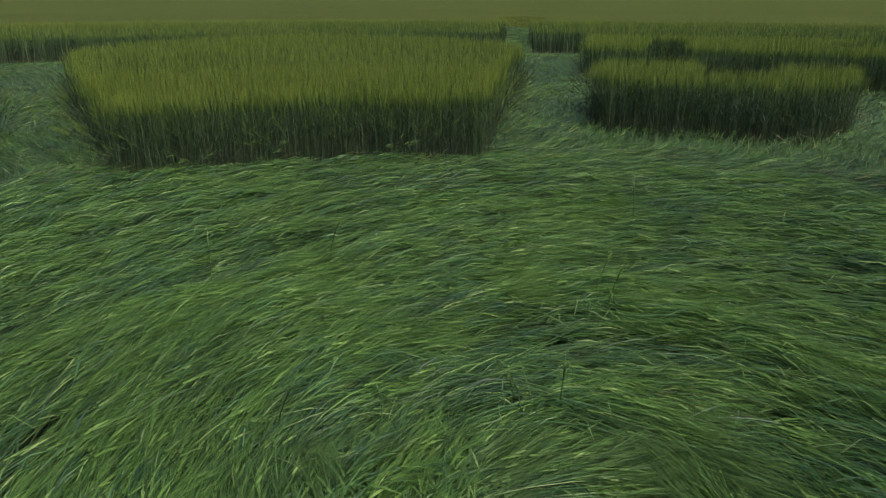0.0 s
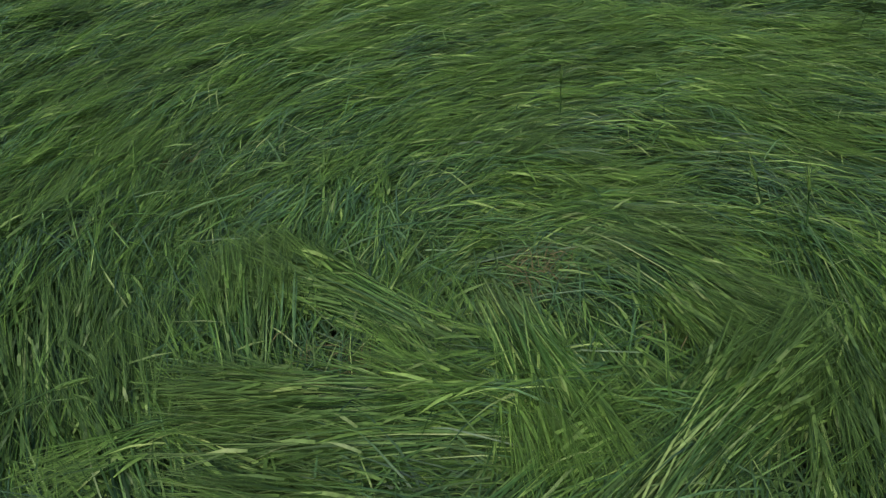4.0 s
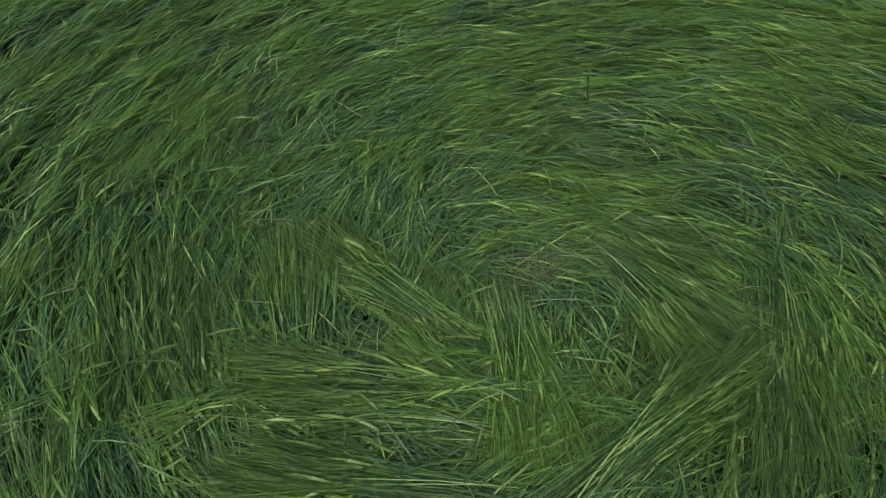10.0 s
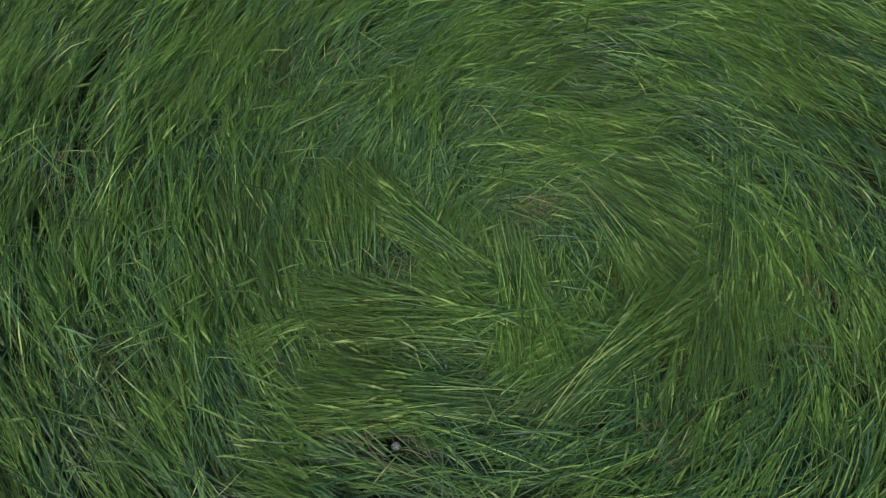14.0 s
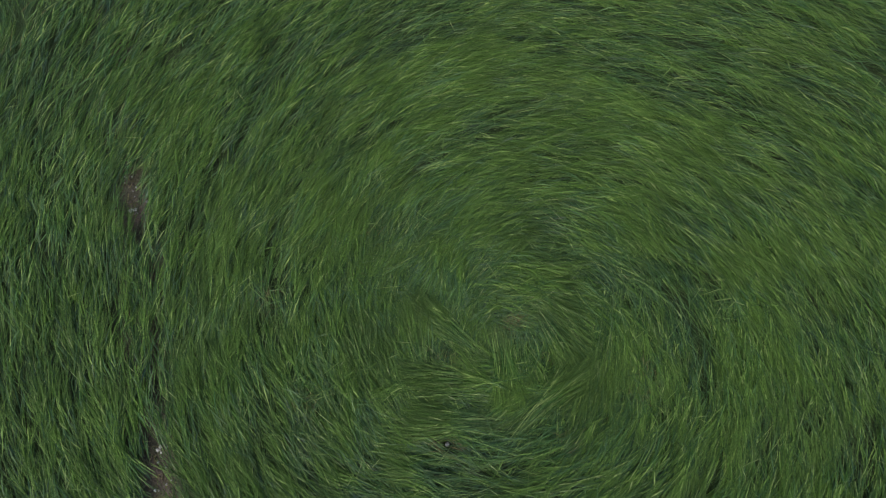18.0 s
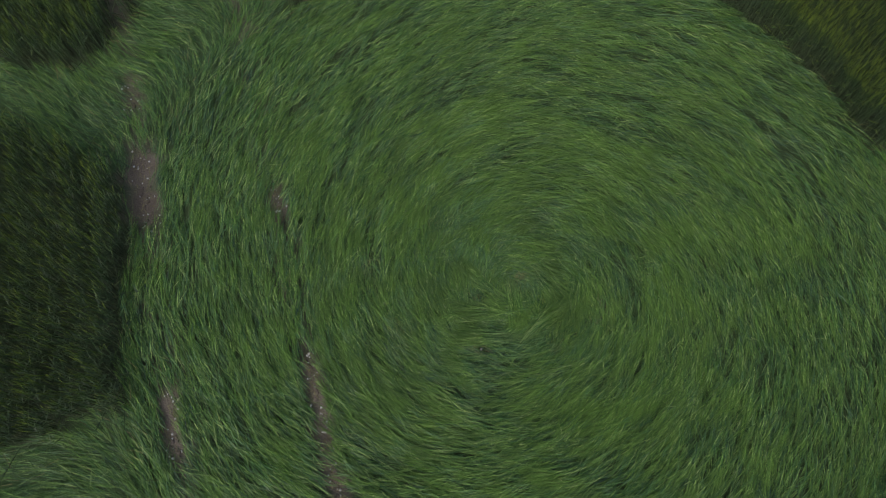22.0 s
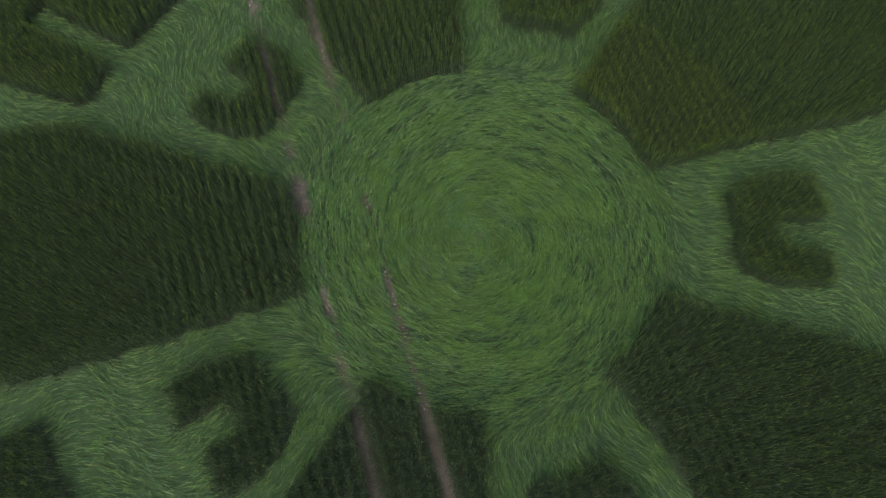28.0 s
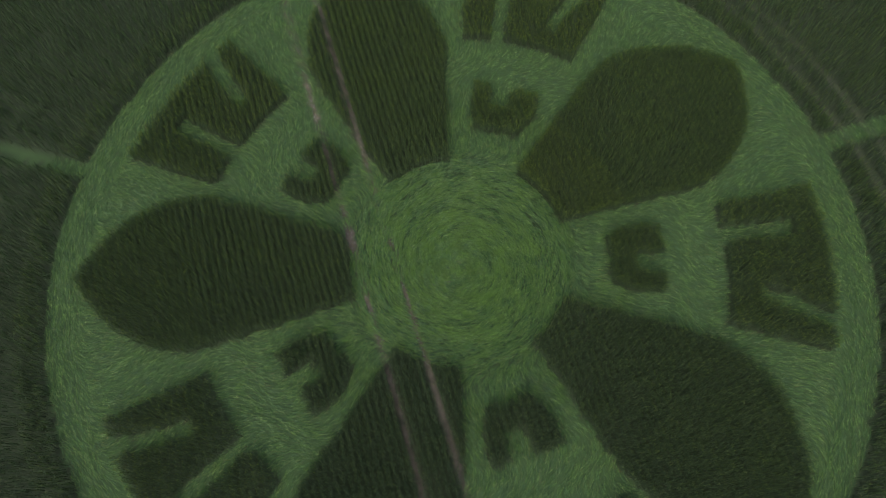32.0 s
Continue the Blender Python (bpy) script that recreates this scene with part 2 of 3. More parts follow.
def block_at(x, y, ragged=0.12):
    """What stands at a place: 0 laid crop, 1-5 petals, 6-10 small blocks, 11-15 large blocks, 16 the field outside."""
    x, y = np.asarray(x, float), np.asarray(y, float)
    jx = (field_noise(x, y, 0.23) - 0.5) * ragged * 2
    jy = (field_noise(y + 40, x - 13, 0.23) - 0.5) * ragged * 2
    r, th = polar(x + jx, y + jy)
    out = np.zeros(r.shape, int)
    u = np.clip((r - 11.9) / (PETAL_TIP - 11.9), 0, 1)
    round_off = (1 - u**1.6) ** 0.8
    for k, (foot, tip, slim, broad) in enumerate(PETALS):
        at, half = np.interp(r, [5.2, 11], [foot, tip]), np.interp(r, [5.2, 10], [slim, broad]) * round_off
        out[(np.abs(off_bearing(th, at)) < half) & (r > INNER_R) & (r < PETAL_TIP)] = k + 1
    out[(out == 3) & (x > -4.85 + ROW_LEAN * y)] = 0
    for k, (at, notch) in enumerate(SMALL):
        d = off_bearing(th, at)
        small = (r > 6.95) & (r < 9.45) & (np.abs(d) < np.interp(r, [6.95, 8.0, 9.4], [8.7, 11.2, 10.2]))
        small &= ~((np.abs(d - notch) < 3.0) & (r > 8.2))
        out[small] = k + 6
    for k, (at, slot) in enumerate(LARGE):
        d = off_bearing(th, at)
        large = (r > 12.4) & (r < 17.1) & (np.abs(d) < 13.6)
        large &= ~((np.abs(d - slot) < 1.6) & (r < 15.8))
        large &= ~((np.abs(d + 5.8 + 1.1 * (r - 14.0)) < 1.4) & (r > 13.8))
        out[large] = k + 11
    away = r > RING_R
    for at, wide in ((163.5, 0.36), (16.2, 0.5)):
        d = radians(1) * off_bearing(th, at) * r
        away &= ~(np.abs(d) < wide)
    out[away] = 16
    return out


# ---- making meshes of many blades ----


def ribbons(pts, width, side, along, tone=None):
    """Arrays for a mesh of N blades of K cross-sections: centre lines (N,K,3), half widths (N,K), sideways (N,3) or (N,K,3), along (K,)."""
    n, k, _ = pts.shape
    if side.ndim == 2:
        side = side[:, None, :]
    a, b = pts - side * width[..., None], pts + side * width[..., None]
    co = np.stack([a, b], 2).reshape(-1, 3)
    first = (np.arange(n)[:, None] * 2 * k + np.arange(k - 1)[None] * 2).reshape(-1)
    quads = np.stack([first, first + 1, first + 3, first + 2], 1)
    tone = np.full(n, 0.5) if tone is None else tone
    return co, quads, np.repeat(np.tile(along, n), 2), np.repeat(tone, 2 * k)


def blades_mesh(name, chunks, material):
    me = bpy.data.meshes.new(name)
    cos, qs, al, tn, start = [], [], [], [], 0
    for co, q, a, tone in chunks:
        cos.append(co), qs.append(q + start), al.append(a), tn.append(tone)
        start += len(co)
    co, q, a, tone = np.concatenate(cos), np.concatenate(qs), np.concatenate(al), np.concatenate(tn)
    me.vertices.add(len(co))
    me.vertices.foreach_set("co", co.astype(np.float32).ravel())
    me.loops.add(q.size)
    me.loops.foreach_set("vertex_index", q.astype(np.int32).ravel())
    me.polygons.add(len(q))
    me.polygons.foreach_set("loop_start", np.arange(0, q.size, 4, dtype=np.int32))
    me.update(calc_edges=True)
    att = me.attributes.new("along", "FLOAT", "POINT")
    att.data.foreach_set("value", a.astype(np.float32))
    me.attributes.new("tuft", "FLOAT", "POINT").data.foreach_set("value", tone.astype(np.float32))
    me.materials.append(material)
    return me


def part_mesh(name, me, parent, label="", kind=""):
    ob = new(name, me)
    ob.parent = parent
    return tagged(ob, label, kind=kind)


def thing(name, label, category, group="", kind="", at=(0, 0, 0)):
    ob = new(name)
    ob.empty_display_size = 0.3
    return tagged(ob, label, category, group, kind)


def unit(v):
    return v / np.maximum(np.linalg.norm(v, axis=-1, keepdims=True), 1e-9)


# ---- laid crop ----


def flow(x, y):
    """The way in which the crop is laid, as an angle: a clockwise swirl in the middle, outwards along the paths, round in the ring."""
    r, th = polar(x, y)
    swirl = np.radians(th) - math.pi / 2 + 0.12 + (field_noise(x, y, 0.8) - 0.5) * 0.3
    outward = np.radians(th) + (field_noise(x + 9, y, 1.6) - 0.5) * 1.1
    turn = np.clip((r - INNER_R - 0.1) / 1.0, 0, 1)
    ring = np.clip((r - 17.0) / 0.8, 0, 1)
    gap = np.clip(1 - np.abs(r - 10.7) / 1.4, 0, 1) * 0.8
    a = swirl + turn * (1 - ring) * (1 - gap) * (outward - swirl)
    core = np.clip(1.0 - np.hypot(x, y) / 1.0, 0, 1)
    return a + core * (field_noise(x + 3, y - 5, 0.30) - 0.5) * 3.6 + (field_noise(x, y, 0.22) - 0.5) * 0.8 * np.clip(2.0 - 0.8 * np.hypot(x, y), 0.3, 1)


LEFT_WORN = ((0.85, 2.15), (2.75, 3.3), (-2.2, -1.2), (-3.7, -3.2), (8.0, 10.6))
RIGHT_WORN = ((0.9, 1.5), (-2.0, -0.75), (-2.9, -2.1), (-4.6, -3.1), (5.3, 6.6))


def bare(x, y):
    """How bare the ground is along the wheel tracks, 0 to 1."""
    out = np.zeros(np.shape(x))
    for off, wide, spans in ((4.60, 0.26, LEFT_WORN[:1]), (4.60, 0.14, LEFT_WORN[1:]), (2.80, 0.15, RIGHT_WORN)):
        d = np.abs(x + off - ROW_LEAN * y + (field_noise(x, y, 0.3) - 0.5) * 0.12)
        for y0, y1 in spans:
            mid, half = (y0 + y1) / 2, (y1 - y0) / 2
            fade = np.clip((half + 0.15 - np.abs(y - mid)) / 0.3, 0, 1)
            out = np.maximum(out, fade * np.clip((wide - d) / 0.06, 0, 1))
    return out


def laid(x, y, length, width, segs, lift, lock_dir=None, spread=0.24, raised=0.0):
    """Stalks lying at the given places. Returns chunks for stalks and for ears."""
    n = len(x)
    ang = (flow(x, y) if lock_dir is None else lock_dir) + rng.normal(0, spread, n)
    length = length * rng.uniform(0.7, 1.25, n)
    curl = rng.normal(0, 0.10, n)
    s = np.linspace(0, 1, segs + 1)
    px, py = np.empty((n, segs + 1)), np.empty((n, segs + 1))
    px[:, 0], py[:, 0] = x - np.cos(ang) * length * 0.5, y - np.sin(ang) * length * 0.5
    for i in range(segs):
        if lock_dir is None:
            f = flow(px[:, i], py[:, i])
            ang = ang + 0.22 * np.arctan2(np.sin(f - ang), np.cos(f - ang)) / segs
        a = ang + curl * (s[i] - 0.3)
        px[:, i + 1] = px[:, i] + np.cos(a) * length / segs
        py[:, i + 1] = py[:, i] + np.sin(a) * length / segs
    hump = (field_noise(x, y, 0.33) - 0.5) * 0.08 + (field_noise(x, y, 0.13) - 0.5) * 0.05
    high = lift * rng.beta(1.6, 1.6, n) + hump + raised
    z = SOIL_Z + 0.02 + (0.055 + high)[:, None] * np.clip(np.sin(np.pi * (0.10 + 0.82 * s)), 0, 1)[None] ** 0.16
    z = z + rng.normal(0.035, 0.026, n)[:, None] * (s - 0.5)[None]
    z = np.maximum(z, SOIL_Z + 0.006)
    pts = np.stack([px, py, z], -1)
    d = unit(pts[:, -1] - pts[:, 0])
    side = unit(np.cross(d, np.array([0, 0, 1.0])))
    roll = rng.normal(0, 0.55, n)[:, None]
    side = side * np.cos(roll) + np.cross(d, side) * np.sin(roll)
    taper = 0.5 * width * np.interp(s, [0, 0.5, 0.85, 1], [0.8, 1.0, 0.7, 0.15])
    w = taper[None] * rng.uniform(0.7, 1.3, n)[:, None]
    return pts, w, side, s


def tips(pts, side, length, width, segs=2, tone=None):
    """Ears at the ends of stalks, bent a little down."""
    d = unit(pts[:, -1] - pts[:, -2])
    at = pts[:, -2] * 0.4 + pts[:, -1] * 0.6
    n = len(at)
    s = np.linspace(0, 1, segs + 1)
    d = unit(d + rng.normal(0, 0.12, (n, 3)))
    ln = length * rng.uniform(0.7, 1.3, n)
    p = at[:, None] + d[:, None] * (ln[:, None] * s[None])[..., None]
    p[..., 2] += 0.012 - 0.02 * (s**2)[None]
    p[..., 2] = np.maximum(p[..., 2], SOIL_Z + 0.008)
    w = 0.5 * width * np.interp(s, [0, 0.4, 1], [0.7, 1.0, 0.1])[None] * np.ones((n, 1))
    return ribbons(p, w, side, s, tone)


def awns(pts, side, each=3, tone=None, wide=0.0013):
    """Long fine bristles that spread from the ears."""
    n = len(pts)
    d = unit(pts[:, -1] - pts[:, -2])
    at = np.repeat(pts[:, -2] * 0.2 + pts[:, -1] * 0.8, each, 0)
    d, sd = unit(np.repeat(d, each, 0) + rng.normal(0, 0.12, (n * each, 3))), np.repeat(side, each, 0)
    ln = rng.uniform(0.11, 0.21, n * each)
    k = np.linspace(0, 1, 2)
    p = at[:, None] + d[:, None] * (ln[:, None] * k[None])[..., None]
    p[..., 2] = np.maximum(p[..., 2] + 0.012, SOIL_Z + 0.01)
    return ribbons(p, np.ones((n * each, 1)) * wide * np.array([[1.0, 0.45]]), sd, 0.4 + 0.6 * k, None if tone is None else np.repeat(tone, each))


def arcs(x, y):
    """Noise from 0 to 1 drawn out along the lay of the crop: round the middle in the swirl, in patches on the paths."""
    r, th = polar(x, y)
    along = field_noise(np.radians(th) * np.clip(r, 1.5, 4) * 2.2, r * 8.5, 1.0)
    rest = field_noise(x, y, 0.24)
    f = np.clip((np.hypot(x, y) - 0.8) / 0.8, 0, 1) * np.clip((5.6 - r) / 0.8, 0.25, 1)
    return along * f + rest * (1 - f)


def tussocks(x, y):
    """Noise from 0 to 1 for the tufts in which the ears came to lie together."""
    r, th = polar(x, y)
    round_ = field_noise(np.radians(th) * np.clip(r, 1.2, 5) * 2.4 + 7, r * 3.6 + 3, 1.0)
    f = np.clip((r - 0.7) / 0.6, 0, 1)
    return round_ * f + field_noise(x + 31, y - 17, 0.3) * (1 - f)


def scatter(n, x0, x1, y0, y1):
    return rng.uniform(x0, x1, n), rng.uniform(y0, y1, n)


def locks(x, y, each, across):
    """Spread places into locks of stalks that lie side by side; each lock has a tone and a height, low ones tending
    darker and bluer.
    """
    f = flow(x, y)
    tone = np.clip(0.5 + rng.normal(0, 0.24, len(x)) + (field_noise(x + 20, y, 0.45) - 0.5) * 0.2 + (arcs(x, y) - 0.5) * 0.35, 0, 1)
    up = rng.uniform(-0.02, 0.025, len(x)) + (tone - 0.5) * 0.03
    f = f + rng.normal(0, 1, len(x)) * np.clip(0.4 - 0.16 * np.hypot(x, y), 0.17, 0.3)
    x, y, f, tone, up = (np.repeat(v, each) for v in (x, y, f, tone, up))
    o, a = rng.normal(0, across, len(x)), rng.normal(0, 0.05, len(x))
    return x - np.sin(f) * o + np.cos(f) * a, y + np.cos(f) * o + np.sin(f) * a, tone, up - 12 * o * o, f


# Thin, dark hollows in the swirl: place and size
HOLLOWS = (
    (-0.52, 0.01, 0.09), (0.45, -0.12, 0.08), (-1.29, 0.39, 0.12), (0.91, 0.8, 0.11), (-1.96, 1.28, 0.13),
    (0.7, 0.52, 0.09), (-1.72, 0.1, 0.12), (-0.45, -0.8, 0.07), (1.3, 0.35, 0.12), (1.15, -0.35, 0.12), (-0.99, 0.96, 0.1),
)
# Locks that lie their own way near the middle: root, tip, width, stalks, tone, share with ears, height over the mat
LOCKS = (
    (-0.57, -0.44, -0.67, 0.20, 0.18, 200, 0.60, 0.90, 0.000), (-0.14, -0.13, -0.64, 0.25, 0.15, 190, 0.62, 0.80, 0.012),
    (0.07, -0.42, -0.61, -0.40, 0.10, 120, 0.50, 0.50, 0.004), (-0.06, -0.32, -0.69, -0.26, 0.15, 210, 0.62, 0.80, 0.016),
    (-0.06, -0.62, -0.61, -0.61, 0.18, 260, 0.66, 0.90, 0.012), (-0.04, 0.07, 0.04, -0.42, 0.21, 230, 0.85, 0.35, 0.020),
    (0.13, 0.05, 0.26, -0.42, 0.16, 170, 0.55, 0.80, 0.010), (0.07, 0.46, 0.47, 0.20, 0.26, 170, 0.50, 0.70, 0.000),
    (0.31, 0.26, 0.57, -0.12, 0.26, 200, 0.55, 0.85, 0.012), (0.04, -0.65, 0.58, -0.22, 0.21, 260, 0.55, 0.70, 0.008),
    (0.88, 0.46, 0.62, -0.48, 0.23, 220, 0.42, 0.80, 0.000), (-0.72, -0.65, -0.94, -0.14, 0.18, 200, 0.50, 0.60, 0.000),
    (-0.95, -0.57, -1.24, 0.19, 0.23, 220, 0.42, 0.70, 0.000), (-0.20, 0.46, 0.10, 0.80, 0.36, 170, 0.50, 0.70, 0.000),
    (-0.71, -0.30, -0.89, -0.41, 0.12, 60, 0.80, 0.30, 0.020), (-0.26, -0.67, 0.11, -0.39, 0.07, 60, 0.75, 0.60, 0.020),
)


# Tangles of stalks that were thrown across the lay: place, spread, how many
TANGLES = (
    (1.82, 0.22, 0.14, 70), (0.95, 0.75, 0.1, 26), (2.0, 1.75, 0.1, 22), (-1.49, -0.46, 0.12, 50), (1.0, -0.4, 0.1, 36), (2.9, -0.2, 0.14, 44), (1.9, -1.3, 0.14, 44),
    (0.0, 0.3, 0.18, 80), (-0.95, 0.55, 0.22, 150), (-1.15, -0.1, 0.14, 50), (-0.2, -0.48, 0.18, 70), (0.75, -1.4, 0.12, 40), (-1.9, 0.35, 0.1, 30), (1.0, 2.1, 0.14, 36), (-0.5, 1.7, 0.14, 36),
)
STONE_AT = (-0.43, -0.765)


def clear_of_stone(p):
    """Stalks that don't lie over the small stone."""
    d = p[:, :-1] + (p[:, 1:] - p[:, :-1]) * 0.5
    q = np.concatenate([p, d], 1)
    return (np.hypot(q[..., 0] - STONE_AT[0], q[..., 1] - STONE_AT[1]) > 0.026).all(1)


def own_locks():
    """Bunches of straight stalks that lie side by side, longer than the bunch is wide, their ears at its tip."""
    stalks, ears, hairs = [], [], []
    for x0, y0, x1, y1, wide, many, pale, share, up in LOCKS:
        ang = math.atan2(y1 - y0, x1 - x0)
        ln = math.hypot(x1 - x0, y1 - y0)
        o, a = rng.uniform(-0.5, 0.5, many) * wide, rng.uniform(-0.22, 0.12, many) * ln
        x = (x0 + x1) / 2 - math.sin(ang) * o + math.cos(ang) * a
        y = (y0 + y1) / 2 + math.cos(ang) * o + math.sin(ang) * a
        p, w, sd, s = laid(x, y, ln * 0.85, 0.0042, 3, 0.045, ang + o * rng.normal(1.2, 0.5), 0.09)
        p[..., 2] += up + 0.03 * (1 - (2 * o / wide) ** 2)[:, None]
        free = clear_of_stone(p)
        p, w, sd, many = p[free], w[free], sd[free], int(free.sum())
        tone = np.clip(rng.normal(pale, 0.17, many), 0, 1)
        stalks.append(ribbons(p, w, sd, s, tone))
        eared = rng.random(many) < share
        ears.append(tips(p[eared], sd[eared], 0.10, 0.0095, 2, np.clip(tone[eared] + 0.1, 0, 1)))
        hairs.append(awns(p[eared], sd[eared], 5, tone[eared]))
    return stalks, ears, hairs


def lay_region(name, label, zones, extra=((), (), ())):
    """One spread of laid crop; zones: inner and outer radius, locks a square metre, stalks a lock, length, width, segments."""
    whole = thing(name, label, "crop", kind="stuff")
    stalks, leaves, ears, hairs = list(extra[0]), [], list(extra[1]), list(extra[2])
    for r0, r1, dense, each, length, width, segs in zones:
        w = r1 + 0.5
        n = int(dense * 4 * w * w)
        x, y = scatter(n, -w, w, -w, w)
        x, y = (x + CENTRE[0], y + CENTRE[1]) if r1 > 10 else (x, y)
        r, _ = polar(x, y)
        thick = np.clip(np.interp(np.hypot(x, y), [1.5, 3.2], [0.2, 0.4]) + 1.3 * arcs(x, y), 0, 1)
        for hx, hy, hr in HOLLOWS:
            thick = thick * (1 - 0.8 * np.exp(-((x - hx) ** 2 + (y - hy) ** 2) / hr**2))
        if r1 > 9:
            out = rng.uniform(21, 38, 2600)
            side = rng.uniform(-0.55, 0.55, 2600)
            a = radians(16.2)
            x = np.concatenate([x, CENTRE[0] + out * math.cos(a) - side * math.sin(a)])
            y = np.concatenate([y, CENTRE[1] + out * math.sin(a) + side * math.cos(a)])
            r, n = np.concatenate([r, np.full(2600, 20.5)]), n + 2600
            thick = np.concatenate([thick, np.ones(2600)])
        ok = (r >= r0) & (r < r1) & (block_at(x, y) == 0) & (rng.random(n) > bare(x, y)) & (rng.random(n) < thick)
        x, y, tone, up, way = locks(x[ok], y[ok], each, 0.005 + 0.7 * width)
        ok = ((block_at(x, y, 0.05) == 0) & (rng.random(len(x)) > 0.97 * bare(x, y))) | (rng.random(len(x)) < 0.04)
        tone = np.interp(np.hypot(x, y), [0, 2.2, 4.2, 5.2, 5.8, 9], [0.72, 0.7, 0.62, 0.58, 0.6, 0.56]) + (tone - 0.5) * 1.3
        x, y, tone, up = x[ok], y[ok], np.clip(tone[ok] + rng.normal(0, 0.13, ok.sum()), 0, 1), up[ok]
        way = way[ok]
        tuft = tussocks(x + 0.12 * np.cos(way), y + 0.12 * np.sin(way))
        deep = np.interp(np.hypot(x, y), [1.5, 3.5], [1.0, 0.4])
        # Low tussocks are set darker and bluer than raised ones
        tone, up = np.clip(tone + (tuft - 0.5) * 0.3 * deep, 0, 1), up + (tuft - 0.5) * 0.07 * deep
        leafy = rng.random(len(x)) < np.interp(np.hypot(x, y), [1.0, 1.7, 4.8, 5.6, 8, 11], [0.58, 0.34, 0.28, 0.46, 0.42, 0.28])
        p, w, sd, s = laid(x[~leafy], y[~leafy], length, width, segs, 0.04, way[~leafy], 0.13, up[~leafy])
        free = clear_of_stone(p)
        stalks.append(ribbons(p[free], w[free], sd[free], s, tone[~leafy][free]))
        eared = rng.random(len(p)) < np.interp(np.hypot(x[~leafy], y[~leafy]), [2, 4, 7], [1.6, 1.3, 0.9]) * np.clip((tuft[~leafy] - 0.3) * 2.5, 0.1, 1)
        eared &= np.hypot(p[:, -1, 0] - STONE_AT[0], p[:, -1, 1] - STONE_AT[1]) > 0.1
        et = tone[~leafy][eared]
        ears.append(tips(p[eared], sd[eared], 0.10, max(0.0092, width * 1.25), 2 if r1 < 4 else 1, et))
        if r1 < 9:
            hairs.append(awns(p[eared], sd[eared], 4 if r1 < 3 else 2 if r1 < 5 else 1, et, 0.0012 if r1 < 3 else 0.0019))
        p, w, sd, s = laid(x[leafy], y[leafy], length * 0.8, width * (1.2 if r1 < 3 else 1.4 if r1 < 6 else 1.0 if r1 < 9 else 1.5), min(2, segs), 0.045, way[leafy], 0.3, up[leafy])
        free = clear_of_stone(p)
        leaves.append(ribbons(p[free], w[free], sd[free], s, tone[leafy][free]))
        stray = rng.random(len(x)) < (0.05 if r1 < 6 else 0.02)
        p, w, sd, s = laid(x[stray], y[stray], length * 0.7, width * 0.9, 2, 0.05, spread=0.9)
        p[..., 2] += 0.03
        free = clear_of_stone(p)
        stalks.append(ribbons(p[free], w[free], sd[free], s))
    if extra[0]:
        many = 3600
        x, y = rng.normal(-0.13, 0.62, many), rng.normal(0.04, 0.5, many)
        away = np.hypot(x + 0.43, y + 0.76) > 0.16
        x, y, many = x[away], y[away], int(away.sum())
        p, w, sd, s = laid(x, y, 0.27, 0.0042, 3, 0.05, spread=0.75)
        p[..., 2] += rng.uniform(0.0, 0.03, many)[:, None]
        blue = rng.random(many) < 0.6
        stalks.append(ribbons(p[~blue], w[~blue], sd[~blue], s, rng.uniform(0.3, 1.0, many)[~blue]))
        leaves.append(ribbons(p[blue], w[blue], sd[blue], s, rng.uniform(0.4, 1.0, many)[blue]))
        ears.append(tips(p[: many // 4], sd[: many // 4], 0.09, 0.0085, 2, rng.uniform(0.4, 0.9, many // 4)))
        for tx, ty, spread, some in TANGLES:
            x, y = tx + rng.normal(0, spread, some), ty + rng.normal(0, spread, some)
            p, w, sd, s = laid(x, y, 0.26, 0.0042, 3, 0.05, rng.uniform(0, 2 * math.pi, some))
            p[..., 2] += rng.uniform(0.02, 0.05, some)[:, None]
            tone = rng.uniform(0.5, 1.0, some)
            stalks.append(ribbons(p[::2], w[::2], sd[::2], s, tone[::2]))
            leaves.append(ribbons(p[1::2], w[1::2], sd[1::2], s, tone[1::2]))
    part_mesh("stem_mass", blades_mesh("laid_stalks", stalks, STALK), whole)
    part_mesh("foliage", blades_mesh("laid_leaves", leaves, LEAF), whole, "blue-green flattened leaf blades")
    part_mesh("ear_layer", blades_mesh("laid_ears", ears, EAR), whole, "yellow-green ears of the laid crop")
    if hairs:
        part_mesh("bristle_layer", blades_mesh("laid_bristles", hairs, AWN), whole, "silky olive-green bristles of the ears")
    return whole


lay_region("flattened_crop_swirl", "green cereal crop pressed flat in a clockwise swirl", [
    (0.0, 1.4, 420, 10, 0.31, 0.0040, 3),
    (1.4, 2.6, 330, 9, 0.29, 0.0044, 2),
    (2.6, 3.8, 280, 8, 0.27, 0.0050, 2),
    (3.8, 5.2, 260, 6, 0.27, 0.0060, 2),
], own_locks())
lay_region("flattened_crop_paths", "green cereal crop laid flat along paths and ring", [
    (5.2, 8.0, 210, 5, 0.28, 0.0074, 1),
    (8.0, 21.0, 150, 3, 0.28, 0.0100, 1),
])


